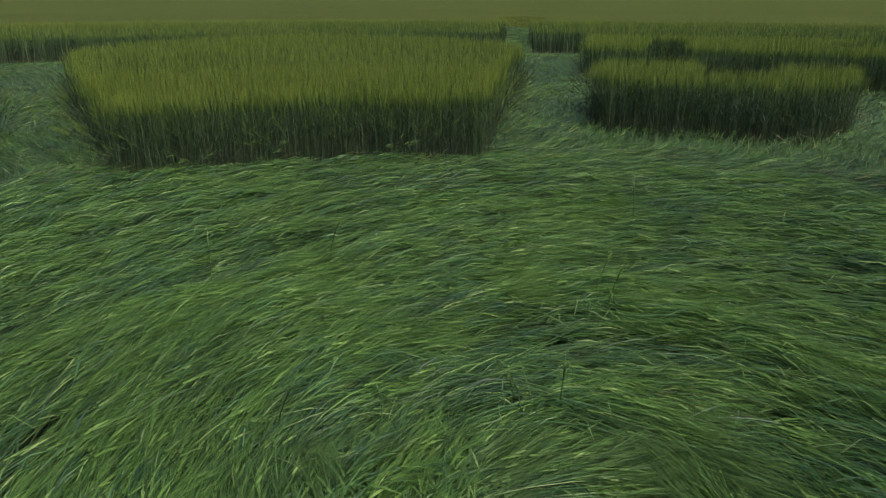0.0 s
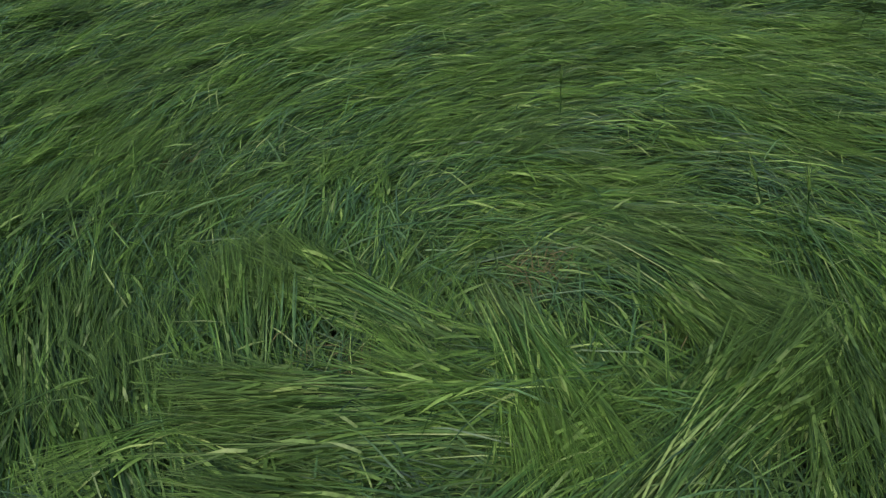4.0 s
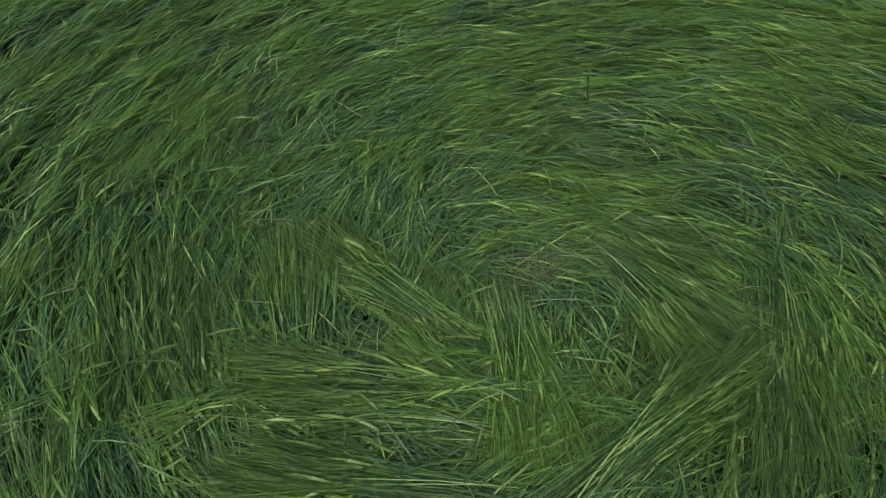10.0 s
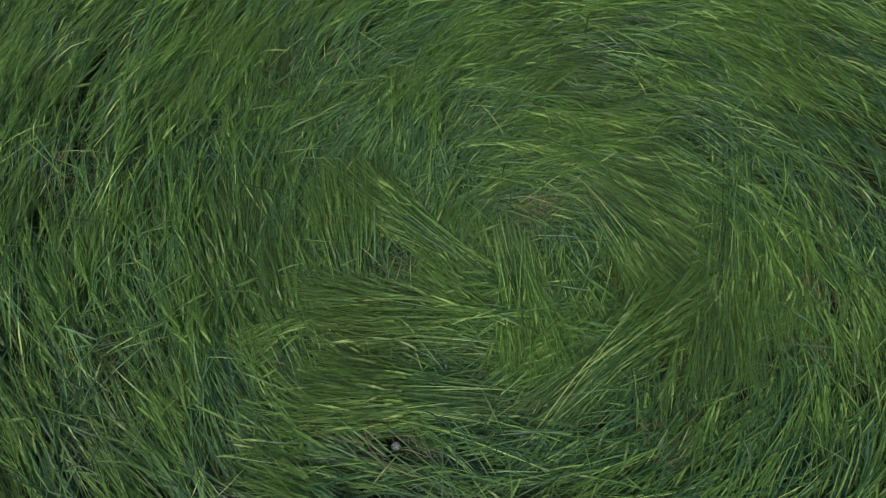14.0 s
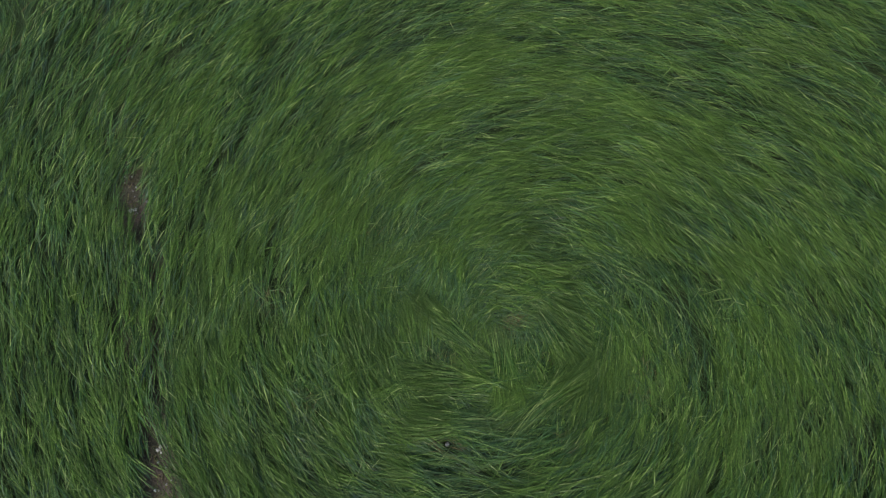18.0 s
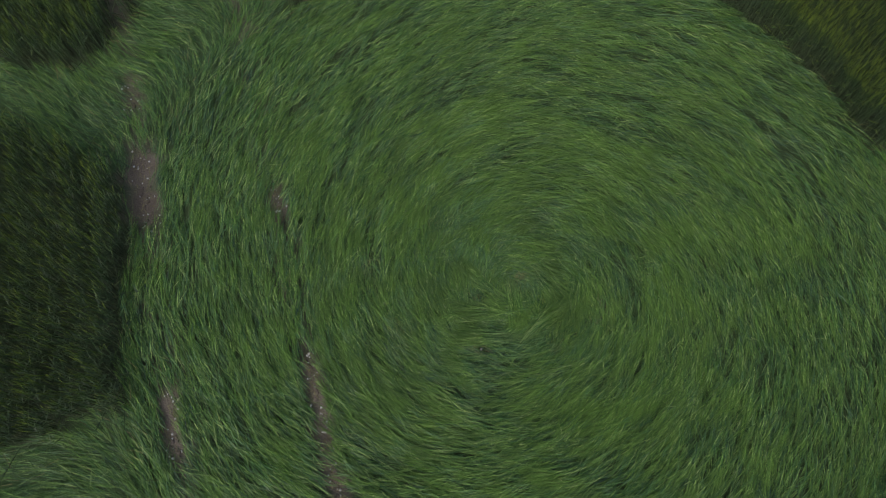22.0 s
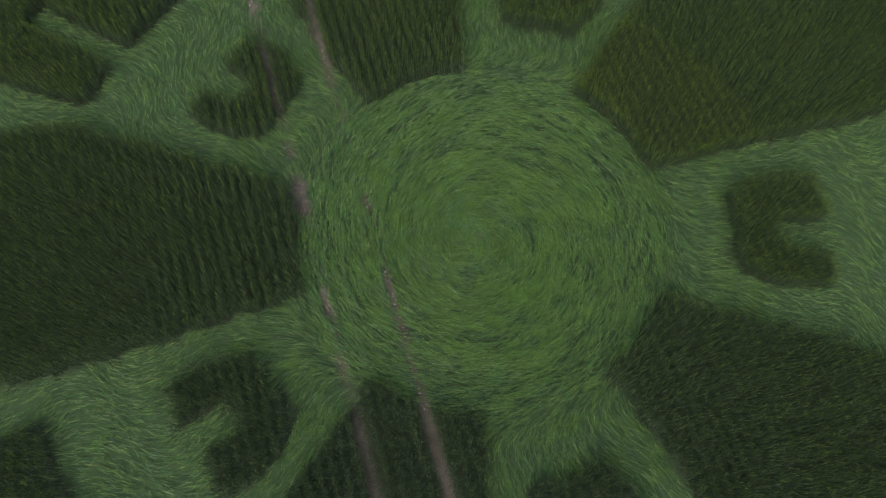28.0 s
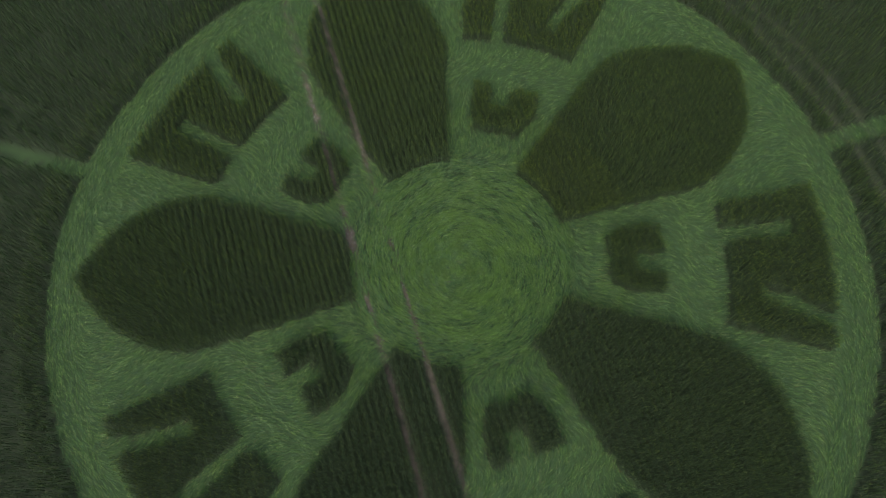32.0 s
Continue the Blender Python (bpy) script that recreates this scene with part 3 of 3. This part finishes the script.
def straw_litter():
    """Dry broken straws on the worn places of the swirl."""
    whole = thing("dry_straw", "dry brown broken straws on trodden laid crop", "straw", kind="stuff")
    chunks = []
    for x0, y0, spread, many in STRAW:
        x, y = x0 + rng.normal(0, spread, many), y0 + rng.normal(0, spread, many)
        p, w, sd, s = laid(x, y, 0.09, 0.0026, 2, 0.04, rng.uniform(0, 6.28, many), 0.5)
        p[..., 2] += 0.035
        chunks.append(ribbons(p, w, sd, s))
    for off, spans in ((4.60, LEFT_WORN), (2.80, RIGHT_WORN)):
        for y0, y1 in spans:
            many = int(70 * (y1 - y0))
            y = rng.uniform(y0, y1, many)
            x = -off + ROW_LEAN * y + rng.normal(0, 0.06 if off < 4 else 0.1, many)
            p, w, sd, s = laid(x, y, 0.09, 0.004, 2, 0.01, rng.uniform(0, 6.28, many), 0.5)
            p[..., 2] = SOIL_Z + 0.004 + rng.uniform(0, 0.012, many)[:, None]
            chunks.append(ribbons(p, w, sd, s, rng.uniform(0.4, 1.0, many)))
    # strewn thinly over the paths, thicker at the foot of the standing blocks
    x, y = scatter(70000, -18.5, 19.8, -19, 19)
    r, _ = polar(x, y)
    edge = np.zeros(len(x), bool)
    for a in range(0, 360, 45):
        edge |= block_at(x + 0.2 * math.cos(radians(a)), y + 0.2 * math.sin(radians(a))) != 0
    seam = np.abs(r - INNER_R) < 0.2
    ok = (r > INNER_R - 0.15) & (block_at(x, y) == 0) & (rng.random(len(x)) < np.where(edge, 0.9, np.where(seam, 0.5, 0.26)))
    x, y = x[ok], y[ok]
    p, w, sd, s = laid(x, y, 0.2, 0.0085, 1, 0.03, spread=0.6)
    p[..., 2] += 0.09
    chunks.append(ribbons(p, w, sd, s, rng.uniform(0.2, 1.0, len(x))))
    part_mesh("straw_heap", blades_mesh("straws", chunks, DRY), whole)


STRAW = (
    (0.05, 0.15, 0.035, 40), (0.13, 0.17, 0.04, 45), (-0.44, -0.15, 0.04, 30), (-0.37, -0.18, 0.03, 20), (0.48, -0.78, 0.05, 26),
    (0.74, -0.11, 0.05, 9), (-1.1, 0.94, 0.06, 28), (1.02, -0.41, 0.05, 34), (1.04, -0.2, 0.05, 24), (-1.48, -0.46, 0.06, 26),
    (-1.21, 0.52, 0.05, 20), (-1.86, 0.34, 0.06, 24), (-0.37, -0.78, 0.05, 25), (-0.5, -0.77, 0.04, 15), (0.36, -0.1, 0.04, 12),
)
straw_litter()

# ---- standing crop ----


def upright(x, y, tall, kind_segs=2, bent=0.0):
    n = len(x)
    lean = rng.normal(0, 0.065, (n, 2)) + np.stack([field_noise(x, y, 1.3) - 0.5, field_noise(x + 5, y + 5, 1.3) - 0.5], 1) * 0.14
    lean += rng.normal(0, 0.75, (n, 2)) * (rng.random(n) < bent)[:, None]
    h = tall * rng.uniform(0.91, 1.05, n) / np.sqrt(1 + (lean**2).sum(1))
    s = np.linspace(0, 1, kind_segs + 1)
    px = x[:, None] + lean[:, :1] * h[:, None] * (s**1.5)[None]
    py = y[:, None] + lean[:, 1:] * h[:, None] * (s**1.5)[None]
    pz = SOIL_Z + h[:, None] * s[None]
    pts = np.stack([px, py, pz], -1)
    a = rng.uniform(0, math.pi, n)
    side = np.stack([np.cos(a), np.sin(a), 0 * a], 1)
    return pts, side, s, h


def stand_chunks(x, y, thick=1.0, leaves_each=2, hairs_each=2, rim=0.0, tall=CROP_TOP - SOIL_Z):
    few = thick > 1.2
    pts, side, s, h = upright(x, y, tall, 1 if few else 2, (0.02 if few else 0.06) + 0.4 * rim)
    n = len(x)
    stem = ribbons(pts, 0.5 * 0.006 * thick * np.interp(s, [0, 1], [1.1, 0.8])[None] * np.ones((n, 1)), side, s)
    leaf = []
    for _ in range(leaves_each):
        a, t0 = rng.uniform(0, 2 * math.pi, n), rng.uniform(0.42, 0.92, n)
        at = pts[:, 0] + (pts[:, -1] - pts[:, 0]) * t0[:, None]
        ln = rng.uniform(0.10, 0.2, n)
        out = np.stack([np.cos(a), np.sin(a)], 1)
        k = np.linspace(0, 1, 2 if few else 3)
        p = np.empty((n, len(k), 3))
        p[..., :2] = at[:, None, :2] + out[:, None] * (ln[:, None] * k[None] * 0.6)[..., None]
        p[..., 2] = at[:, None, 2] + ln[:, None] * (1.1 * k - 0.75 * k * k)[None]
        w = 0.5 * 0.011 * thick * np.interp(k, [0, 0.5, 1], [0.8, 1.0, 0.2])[None] * np.ones((n, 1))
        leaf.append(ribbons(p, w, np.stack([-np.sin(a), np.cos(a), 0 * a], 1), 0.3 + 0.7 * k))
    d = unit(pts[:, -1] - pts[:, -2])
    a = rng.uniform(0, 2 * math.pi, n)
    nod = np.stack([np.cos(a), np.sin(a), 0 * a], 1)
    k = np.linspace(0, 1, 2 if few else 3)
    ln = rng.uniform(0.08, 0.14, n)
    droop = rng.uniform(0.05, 0.32, n)
    p = pts[:, -1][:, None] - d[:, None] * 0.03 + d[:, None] * (ln[:, None] * k[None])[..., None] + nod[:, None] * ((ln * droop)[:, None] * (k * k)[None])[..., None]
    w = 0.5 * 0.0105 * min(thick, 1.2) * np.interp(k, [0, 0.5, 1], [0.8, 1.0, 0.2])[None] * np.ones((n, 1))
    ears = [ribbons(p, w, np.cross(d, nod), k)]
    hairs = []
    for _ in range(hairs_each):
        b = unit(d + nod * (droop * 0.7)[:, None] + rng.normal(0, 0.1, (n, 3)))
        q = p[:, 0][:, None] * 0.5 + p[:, -1][:, None] * 0.5 + b[:, None] * (np.array([0, 1.0])[None] * rng.uniform(0.08, 0.16, (n, 1)))[..., None]
        hairs.append(ribbons(q, np.ones((n, 1)) * 0.0015 * max(1, 1.4 * thick) * np.array([[1.0, 0.5]]), np.cross(b, unit(nod + rng.normal(0, 0.5, (n, 3)))), np.array([0.5, 1.0])))
    return stem, leaf, ears, hairs


def rows_at(n, x0, x1, y0, y1):
    """Places in drill rows."""
    gap = 0.32
    x, y = scatter(n, x0, x1, y0, y1)
    q = x - ROW_LEAN * y
    row = np.round(q / gap)
    x = row * gap + rng.normal(0, 0.055, n) + (field_noise(x, y, 0.9) - 0.5) * 0.05 + ROW_LEAN * y
    loose = rng.random(n) < 0.12
    return np.where(loose, q + ROW_LEAN * y, x), y


def stand_block(which, name, label, category, group, box, dense, edge_dense, thick):
    x0, x1, y0, y1 = box
    area = (x1 - x0) * (y1 - y0)
    x, y = rows_at(int(dense * area), *box)
    x2, y2 = scatter(int(edge_dense * area), *box)
    b = block_at(x2, y2)
    rim = np.zeros(len(x2), bool)
    for a in range(0, 360, 45):
        rim |= block_at(x2 + 0.22 * math.cos(radians(a)), y2 + 0.22 * math.sin(radians(a))) != which
    x2, y2 = x2[rim & (b == which)], y2[rim & (b == which)]
    ok = block_at(x, y) == which
    at_rim = np.concatenate([np.zeros(int(ok.sum())), np.ones(len(x2))])
    x, y = np.concatenate([x[ok], x2]), np.concatenate([y[ok], y2])
    d, e = track_gap(x, y)
    ok = (d > 0.085 + 0.06 * rng.random(len(x))) & (e > 0.08)
    x, y, at_rim = x[ok], y[ok], at_rim[ok]
    whole = thing(name, label, category, group)
    back = None
    if thick < 0.7:
        far = np.hypot(x, y) > 8.6
        some = far & (rng.random(len(x)) < 0.55)
        back = stand_chunks(x[some], y[some], 1.45, 2, 1, at_rim[some])
        x, y, at_rim = x[~far], y[~far], at_rim[~far]
    stem, leaf, ear, hair = stand_chunks(x, y, thick, 1 if thick < 0.7 else 2, 3 if thick < 0.7 else 2 if thick > 1.55 or which in (6, 10) else 1, at_rim)
    stems = [stem]
    if back:
        stems, leaf, ear, hair = [stem, back[0]], leaf + back[1], ear + back[2], hair + back[3]
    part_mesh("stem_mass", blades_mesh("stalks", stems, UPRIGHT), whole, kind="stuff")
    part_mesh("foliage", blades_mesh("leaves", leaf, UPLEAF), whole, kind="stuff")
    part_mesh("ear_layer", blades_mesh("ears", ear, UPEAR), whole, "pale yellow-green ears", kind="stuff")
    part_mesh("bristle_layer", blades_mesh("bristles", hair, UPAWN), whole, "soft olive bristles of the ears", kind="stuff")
    return whole


def box_of(which):
    gx, gy = np.meshgrid(np.linspace(-20, 21, 206), np.linspace(-20.5, 20.5, 206))
    hit = block_at(gx, gy) == which
    return gx[hit].min() - 0.3, gx[hit].max() + 0.3, gy[hit].min() - 0.3, gy[hit].max() + 0.3


for k in range(5):
    near = k == 0
    stand_block(k + 1, "crop_petal", "petal-shaped block of dark green standing cereal crop", "crop", "petals of the crop circle", box_of(k + 1), 520 if near else 300, 620 if near else 150, 0.65 if near else 1.5)
for k in range(5):
    near = k in (0, 4)
    stand_block(k + 6, "small_crop_block", "small notched block of standing green cereal crop", "crop", "small blocks of the crop circle", box_of(k + 6), 480 if near else 330, 520 if near else 150, 0.75 if near else 1.4)
for k in range(5):
    stand_block(k + 11, "large_crop_block", "large slotted block of standing green cereal crop", "crop", "large blocks of the crop circle", box_of(k + 11), 240, 110, 1.6)

# ---- the field outside the ring ----
whole = thing("surrounding_crop", "dark green standing cereal field round the flattened ring", "crop", kind="stuff")
x, y = rows_at(156000, -29, 28, -12, 29)
x2, y2 = scatter(50000, -21, 22, -14, 21)
x3, y3 = rows_at(42000, -27, 28, -29, -12)
r, _ = polar(x2, y2)
ok = r < 20.2
x, y = np.concatenate([x, x2[ok], x3]), np.concatenate([y, y2[ok], y3])
r, _ = polar(x, y)
d, e = track_gap(x, y)
ok = (block_at(x, y) == 16) & (r < 30.5) & (d > 0.14) & (e > 0.15)
x, y, r = x[ok], y[ok], r[ok]
stem, leaf, ear, _ = stand_chunks(x, y, 3.7, 1, 0)
_, _, _, hair = stand_chunks(x[(r < 20.2) | (x + y > 9)], y[(r < 20.2) | (x + y > 9)], 2.2, 0, 1)
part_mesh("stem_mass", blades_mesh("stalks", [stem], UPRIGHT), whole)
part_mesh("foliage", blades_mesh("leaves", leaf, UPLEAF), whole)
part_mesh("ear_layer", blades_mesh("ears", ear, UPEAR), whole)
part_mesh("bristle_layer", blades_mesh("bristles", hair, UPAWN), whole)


def sheet(name, rings, parts, height, material):
    """A sheet of rings round the middle, out to the horizon."""
    bm = bmesh.new()
    loops = []
    for r in rings:
        row = []
        for i in range(parts):
            a = 2 * math.pi * i / parts
            x, y = CENTRE[0] + r * math.cos(a), CENTRE[1] + r * math.sin(a)
            row.append(bm.verts.new((x, y, height(x, y, r))))
        loops.append(row)
    for p, q in zip(loops, loops[1:]):
        for i in range(parts):
            j = (i + 1) % parts
            bm.faces.new((p[i], q[i], q[j], p[j]))
    if rings[0] < 1:
        bm.faces.new(loops[0])
    me = bpy.data.meshes.new(name)
    bm.to_mesh(me)
    bm.free()
    for f in me.polygons:
        f.use_smooth = True
    me.materials.append(material)
    return new(name, me)


def canopy_height(x, y, r):
    """The tops of the far crop, with the trodden path that runs out through them."""
    _, th = polar(np.array(x), np.array(y))
    sunk = r < 29.8 or (r < 38 and abs(radians(float(off_bearing(th, 16.2)))) * r < 0.75)
    return SOIL_Z - 0.02 if sunk else CROP_TOP - 0.05 + 0.10 * float(field_noise(x, y, 0.6))


def soil_height(x, y, r):
    d, _ = track_gap(np.array(x), np.array(y))
    return SOIL_Z - 0.03 * max(0.0, 1 - float(d) / 0.3) + 0.02 * (float(field_noise(x, y, 0.4)) - 0.5)


rings = [0.25 + 0.25 * i for i in range(90)] + [24, 27, 32, 45, 80, 200, 600, 2500]
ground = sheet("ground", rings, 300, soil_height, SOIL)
gx, gy = (np.array([v.co[i] for v in ground.data.vertices]) for i in (0, 1))
gd, ge = track_gap(gx, gy)
worn = np.maximum(np.maximum(0.75 * np.clip((0.2 - gd) / 0.10, 0, 1), 0.25 * np.clip((0.2 - ge) / 0.12, 0, 1)), bare(gx, gy))
ground.data.attributes.new("worn", "FLOAT", "POINT").data.foreach_set("value", worn.astype(np.float32))
# Painted darker under standing crop and between the swirl's stalks, as if shaded
ground.data.attributes.new("crushed_less_shade", "FLOAT", "POINT").data.foreach_set("value", ((block_at(gx, gy) == 0) * np.interp(np.hypot(gx, gy), [4.5, 6.5], [0.3, 0.8])).astype(np.float32))
tagged(ground, "brown dry soil under the crop", "ground", kind="structure")
rings = [29.5 + 0.5 * i for i in range(53)] + [60, 70, 85, 110, 160, 260, 500, 1000, 2500]
tagged(sheet("field_canopy", rings, 360, canopy_height, CANOPY), "far cereal field, olive green and even", "field", kind="structure")

# ---- single stalks that stand out of the laid crop or lie loose on it ----


def tube(path, radii, sides=5):
    """A bent, tapered tube along a few points."""
    bm = bmesh.new()
    loops = []
    for i, (p, r) in enumerate(zip(path, radii)):
        d = (path[min(i + 1, len(path) - 1)] - path[max(i - 1, 0)]).normalized()
        u = d.orthogonal().normalized()
        v = d.cross(u)
        loops.append([bm.verts.new(p + (u * math.cos(a) + v * math.sin(a)) * r) for a in (2 * math.pi * k / sides for k in range(sides))])
    for p, q in zip(loops, loops[1:]):
        for k in range(sides):
            bm.faces.new((p[k], q[k], q[(k + 1) % sides], p[(k + 1) % sides]))
    bm.faces.new(loops[0])
    bm.faces.new(loops[-1])
    return bm


def bm_part(name, bm, material, parent, label="", tone=0.75):
    me = bpy.data.meshes.new(name)
    bm.to_mesh(me)
    bm.free()
    for key, value in (("along", 0.5), ("tuft", tone)):
        me.attributes.new(key, "FLOAT", "POINT").data.foreach_set("value", np.full(len(me.vertices), value, np.float32))
    for f in me.polygons:
        f.use_smooth = True
    me.materials.append(material)
    ob = new(name, me)
    ob.parent = parent
    return tagged(ob, label)


def blade(base, way, length, width):
    """A leaf blade with a fold along its middle that droops at its end."""
    bm = bmesh.new()
    side = way.cross(Vector((0, 0, 1))).normalized()
    rows = []
    for i in range(5):
        t = i / 4
        c = base + way * (length * t) + Vector((0, 0, length * (0.35 * t - 0.7 * t * t)))
        w = width * (0.5, 1.0, 0.9, 0.6, 0.05)[i] / 2
        rows.append([bm.verts.new(c - side * w), bm.verts.new(c - Vector((0, 0, w * 0.35))), bm.verts.new(c + side * w)])
    for a, b in zip(rows, rows[1:]):
        for k in (0, 1):
            bm.faces.new((a[k], b[k], b[k + 1], a[k + 1]))
    return bm


def ear(path, bristles):
    """A cereal ear: two rows of plump grains along its axis, with long bristles."""
    bm, hair = tube(path, [0.0035, 0.005, 0.0045, 0.002], 6), bmesh.new()
    d = (path[-1] - path[0]).normalized()
    u = d.orthogonal().normalized()
    for i in range(bristles):
        s = (i % 2) * 2 - 1
        p = path[0].lerp(path[-1], 0.1 + 0.85 * i / bristles)
        e = p + (d + u * s * 0.22 + Vector((random.uniform(-0.1, 0.1), random.uniform(-0.1, 0.1), 0))) * 0.10
        q = d.cross(u) * 0.0008
        hair.faces.new([hair.verts.new(c) for c in (p - q, p + q, e)])
        g = p + u * s * 0.004
        bm.faces.new([bm.verts.new(c) for c in (g - d * 0.006, g + u * s * 0.002, g + d * 0.007, g - u * s * 0.001)])
    return bm, hair


def single_stalk(name, label, category, group, path, thick, eared=True, leafy=True, tone=0.75):
    ob = new(name)
    ob.location = path[0]
    ob.empty_display_size = 0.05
    tagged(ob, label, category, group)
    own = [p - path[0] for p in path]
    bm_part("stem", tube(own, [thick * f for f in (1.0, 0.9, 0.8, 0.6)][: len(own)]), STALK, ob, tone=tone)
    if leafy:
        a = random.uniform(0, 6.28)
        bm_part("leaf", blade(own[1], Vector((math.cos(a), math.sin(a), 0)), 0.16, 0.011), LEAF, ob, "narrow blue-green leaf", tone)
    if eared:
        d = (own[-1] - own[-2]).normalized()
        e = [own[-1] + d * (0.025 * k) - Vector((0, 0, 0.002 * k * k)) for k in range(4)]
        grains, hair = ear(e, 12)
        head = bm_part("ear", grains, EAR, ob, "pale green bristly ear", tone)
        bm_part("bristle_tuft", hair, EAR, head, "fine pale bristles", tone)
    return ob


UPRIGHTS = (
    (2.17, 2.47), (1.1, 2.88), (1.34, 2.24), (1.96, 1.88),
    (3.37, 0.29), (0.81, 0.37), (0.85, 0.21), (0.35, 1.13),
    (1.81, 0.21), (1.87, 0.29), (1.75, 0.14),
)
for n, (x, y) in enumerate(UPRIGHTS):
    a, t, h = random.uniform(0, 6.28), random.uniform(0.05, 0.14), random.uniform(0.20, 0.30)
    c = Vector((math.cos(a), math.sin(a), 0))
    p = [Vector((x, y, SOIL_Z + 0.01)) + c * (t * k * k / 9) + Vector((0, 0, h * k / 3)) for k in range(4)]
    single_stalk("upright_stalk", "single green stalk standing out of laid crop", "stalk", "stalks standing out of the swirl", p, 0.0028)
# Stalks that fell out of the petal's inner edge and lean over the swirl: middle of a bunch, how many
FALLEN = ((3.52, 3.78, 11), (4.12, 3.02, 9), (4.22, 2.60, 5), (2.85, 4.22, 4))
for x0, y0, many in FALLEN:
    lay = math.atan2(y0, x0) - math.pi / 2
    for _ in range(many):
        a = lay + random.gauss(0.2, 0.35)
        c = Vector((math.cos(a), math.sin(a), 0))
        start = Vector((x0, y0, SOIL_Z + 0.01)) + c * random.gauss(0, 0.12) + Vector((x0, y0, 0)).normalized() * random.gauss(0.04, 0.06)
        ln, rise = random.uniform(0.32, 0.5), random.uniform(0.12, 0.3)
        p = [start + c * (ln * k / 3) + Vector((0, 0, rise * (k / 3) ** 0.7)) for k in range(4)]
        single_stalk("fallen_stalk", "bent grey-green stalk leaning out from a crop petal's edge", "stalk", "stalks fallen from the petal's edge", p, 0.0023, tone=0.4)
LOOSE = (
    (0.59, 0.77, 0.78, 1.3, 0.06), (0.42, 0.75, 0.65, 0.87, 0.05), (0.74, 0.33, 0.99, 0.48, 0.06), (-1.54, 0.75, -1.84, 0.76, 0.05),
    (-1.31, -0.72, -1.66, -0.71, 0.05), (-1.43, -0.4, -1.03, -0.22, 0.06), (-1.55, -0.49, -1.2, -0.29, 0.06), (1.19, -0.12, 0.99, 0.19, 0.06),
)
for x0, y0, x1, y1, z in LOOSE:
    a, b = Vector((x0, y0, z)), Vector((x1, y1, z + 0.02))
    side = (b - a).cross(Vector((0, 0, 1))) * 0.06
    p = [a, a.lerp(b, 0.35) + side, a.lerp(b, 0.7) + side * 0.8, b]
    single_stalk("loose_stalk", "loose pale green stalk lying across flattened crop", "stalk", "loose stalks on the swirl", p, 0.003, leafy=False)

# ---- clods on the bare wheel tracks ----


def clod(size):
    bm = bmesh.new()
    bmesh.ops.create_icosphere(bm, subdivisions=1, radius=size)
    for v in bm.verts:
        v.co *= random.uniform(0.65, 1.2)
        v.co.z *= 0.6
    me = bpy.data.meshes.new("clod")
    bm.to_mesh(me)
    bm.free()
    me.attributes.new("worn", "FLOAT", "POINT").data.foreach_set("value", np.ones(len(me.vertices), np.float32))
    me.materials.append(SOIL)
    return me


clods = [clod(s) for s in (0.012, 0.017, 0.024, 0.032)]
for off, spans in ((4.60, LEFT_WORN), (2.80, RIGHT_WORN)):
    for y0, y1 in spans:
        for _ in range(int(14 * (y1 - y0))):
            y = random.uniform(y0, y1)
            x = -off + ROW_LEAN * y + random.gauss(0, 0.05 if off < 4 else 0.09)
            ob = new("clod", random.choice(clods))
            ob.matrix_world = pose(x, y, SOIL_Z - 0.006, 0, 0, random.uniform(0, 360))
            tagged(ob, "small dry brown clod on a wheel track", "clod", "clods on the wheel tracks")


def stone_material():
    m, n, l = nodes_of("pale_flint")
    p = n["Principled BSDF"]
    geo, t = n.new("ShaderNodeNewGeometry"), n.new("ShaderNodeTexNoise")
    t.inputs["Scale"].default_value, t.inputs["Detail"].default_value = 45, 6
    l.new(geo.outputs["Position"], t.inputs["Vector"])
    c = ramp(n, [(0.35, (0.22, 0.21, 0.20)), (0.6, (0.55, 0.56, 0.58))])
    l.new(t.outputs[0], c.inputs[0])
    l.new(c.outputs[0], p.inputs["Base Color"])
    p.inputs["Roughness"].default_value = 0.6
    return m


FLINT = stone_material()


def pebble(size, flat):
    bm = bmesh.new()
    bmesh.ops.create_icosphere(bm, subdivisions=2, radius=size)
    for v in bm.verts:
        k = 1 + 0.35 * noise.noise(v.co * (1.2 / size))
        v.co = Vector((v.co.x * k * 1.25, v.co.y * k, v.co.z * k * flat))
    me = bpy.data.meshes.new("stone")
    bm.to_mesh(me)
    bm.free()
    for f in me.polygons:
        f.use_smooth = True
    me.materials.append(FLINT)
    return me


ob = new("stone", pebble(0.014, 0.55))
ob.matrix_world = pose(*STONE_AT, SOIL_Z + 0.075, 0, 8, 20)
tagged(ob, "small pale grey stone lying among flattened stalks", "stone")
chips = [pebble(s, 0.6) for s in (0.006, 0.009, 0.013)]
for off, spans in ((4.60, LEFT_WORN), (2.80, RIGHT_WORN)):
    for y0, y1 in spans:
        for _ in range(int(22 * (y1 - y0))):
            y = random.uniform(y0, y1)
            ob = new("stone_chip", random.choice(chips))
            ob.matrix_world = pose(-off + ROW_LEAN * y + random.gauss(0, 0.05 if off < 4 else 0.09), y, SOIL_Z - 0.008, 0, 0, random.uniform(0, 360))
            tagged(ob, "pale stone chip on bare soil of a wheel track", "stone", "stone chips on the wheel tracks")
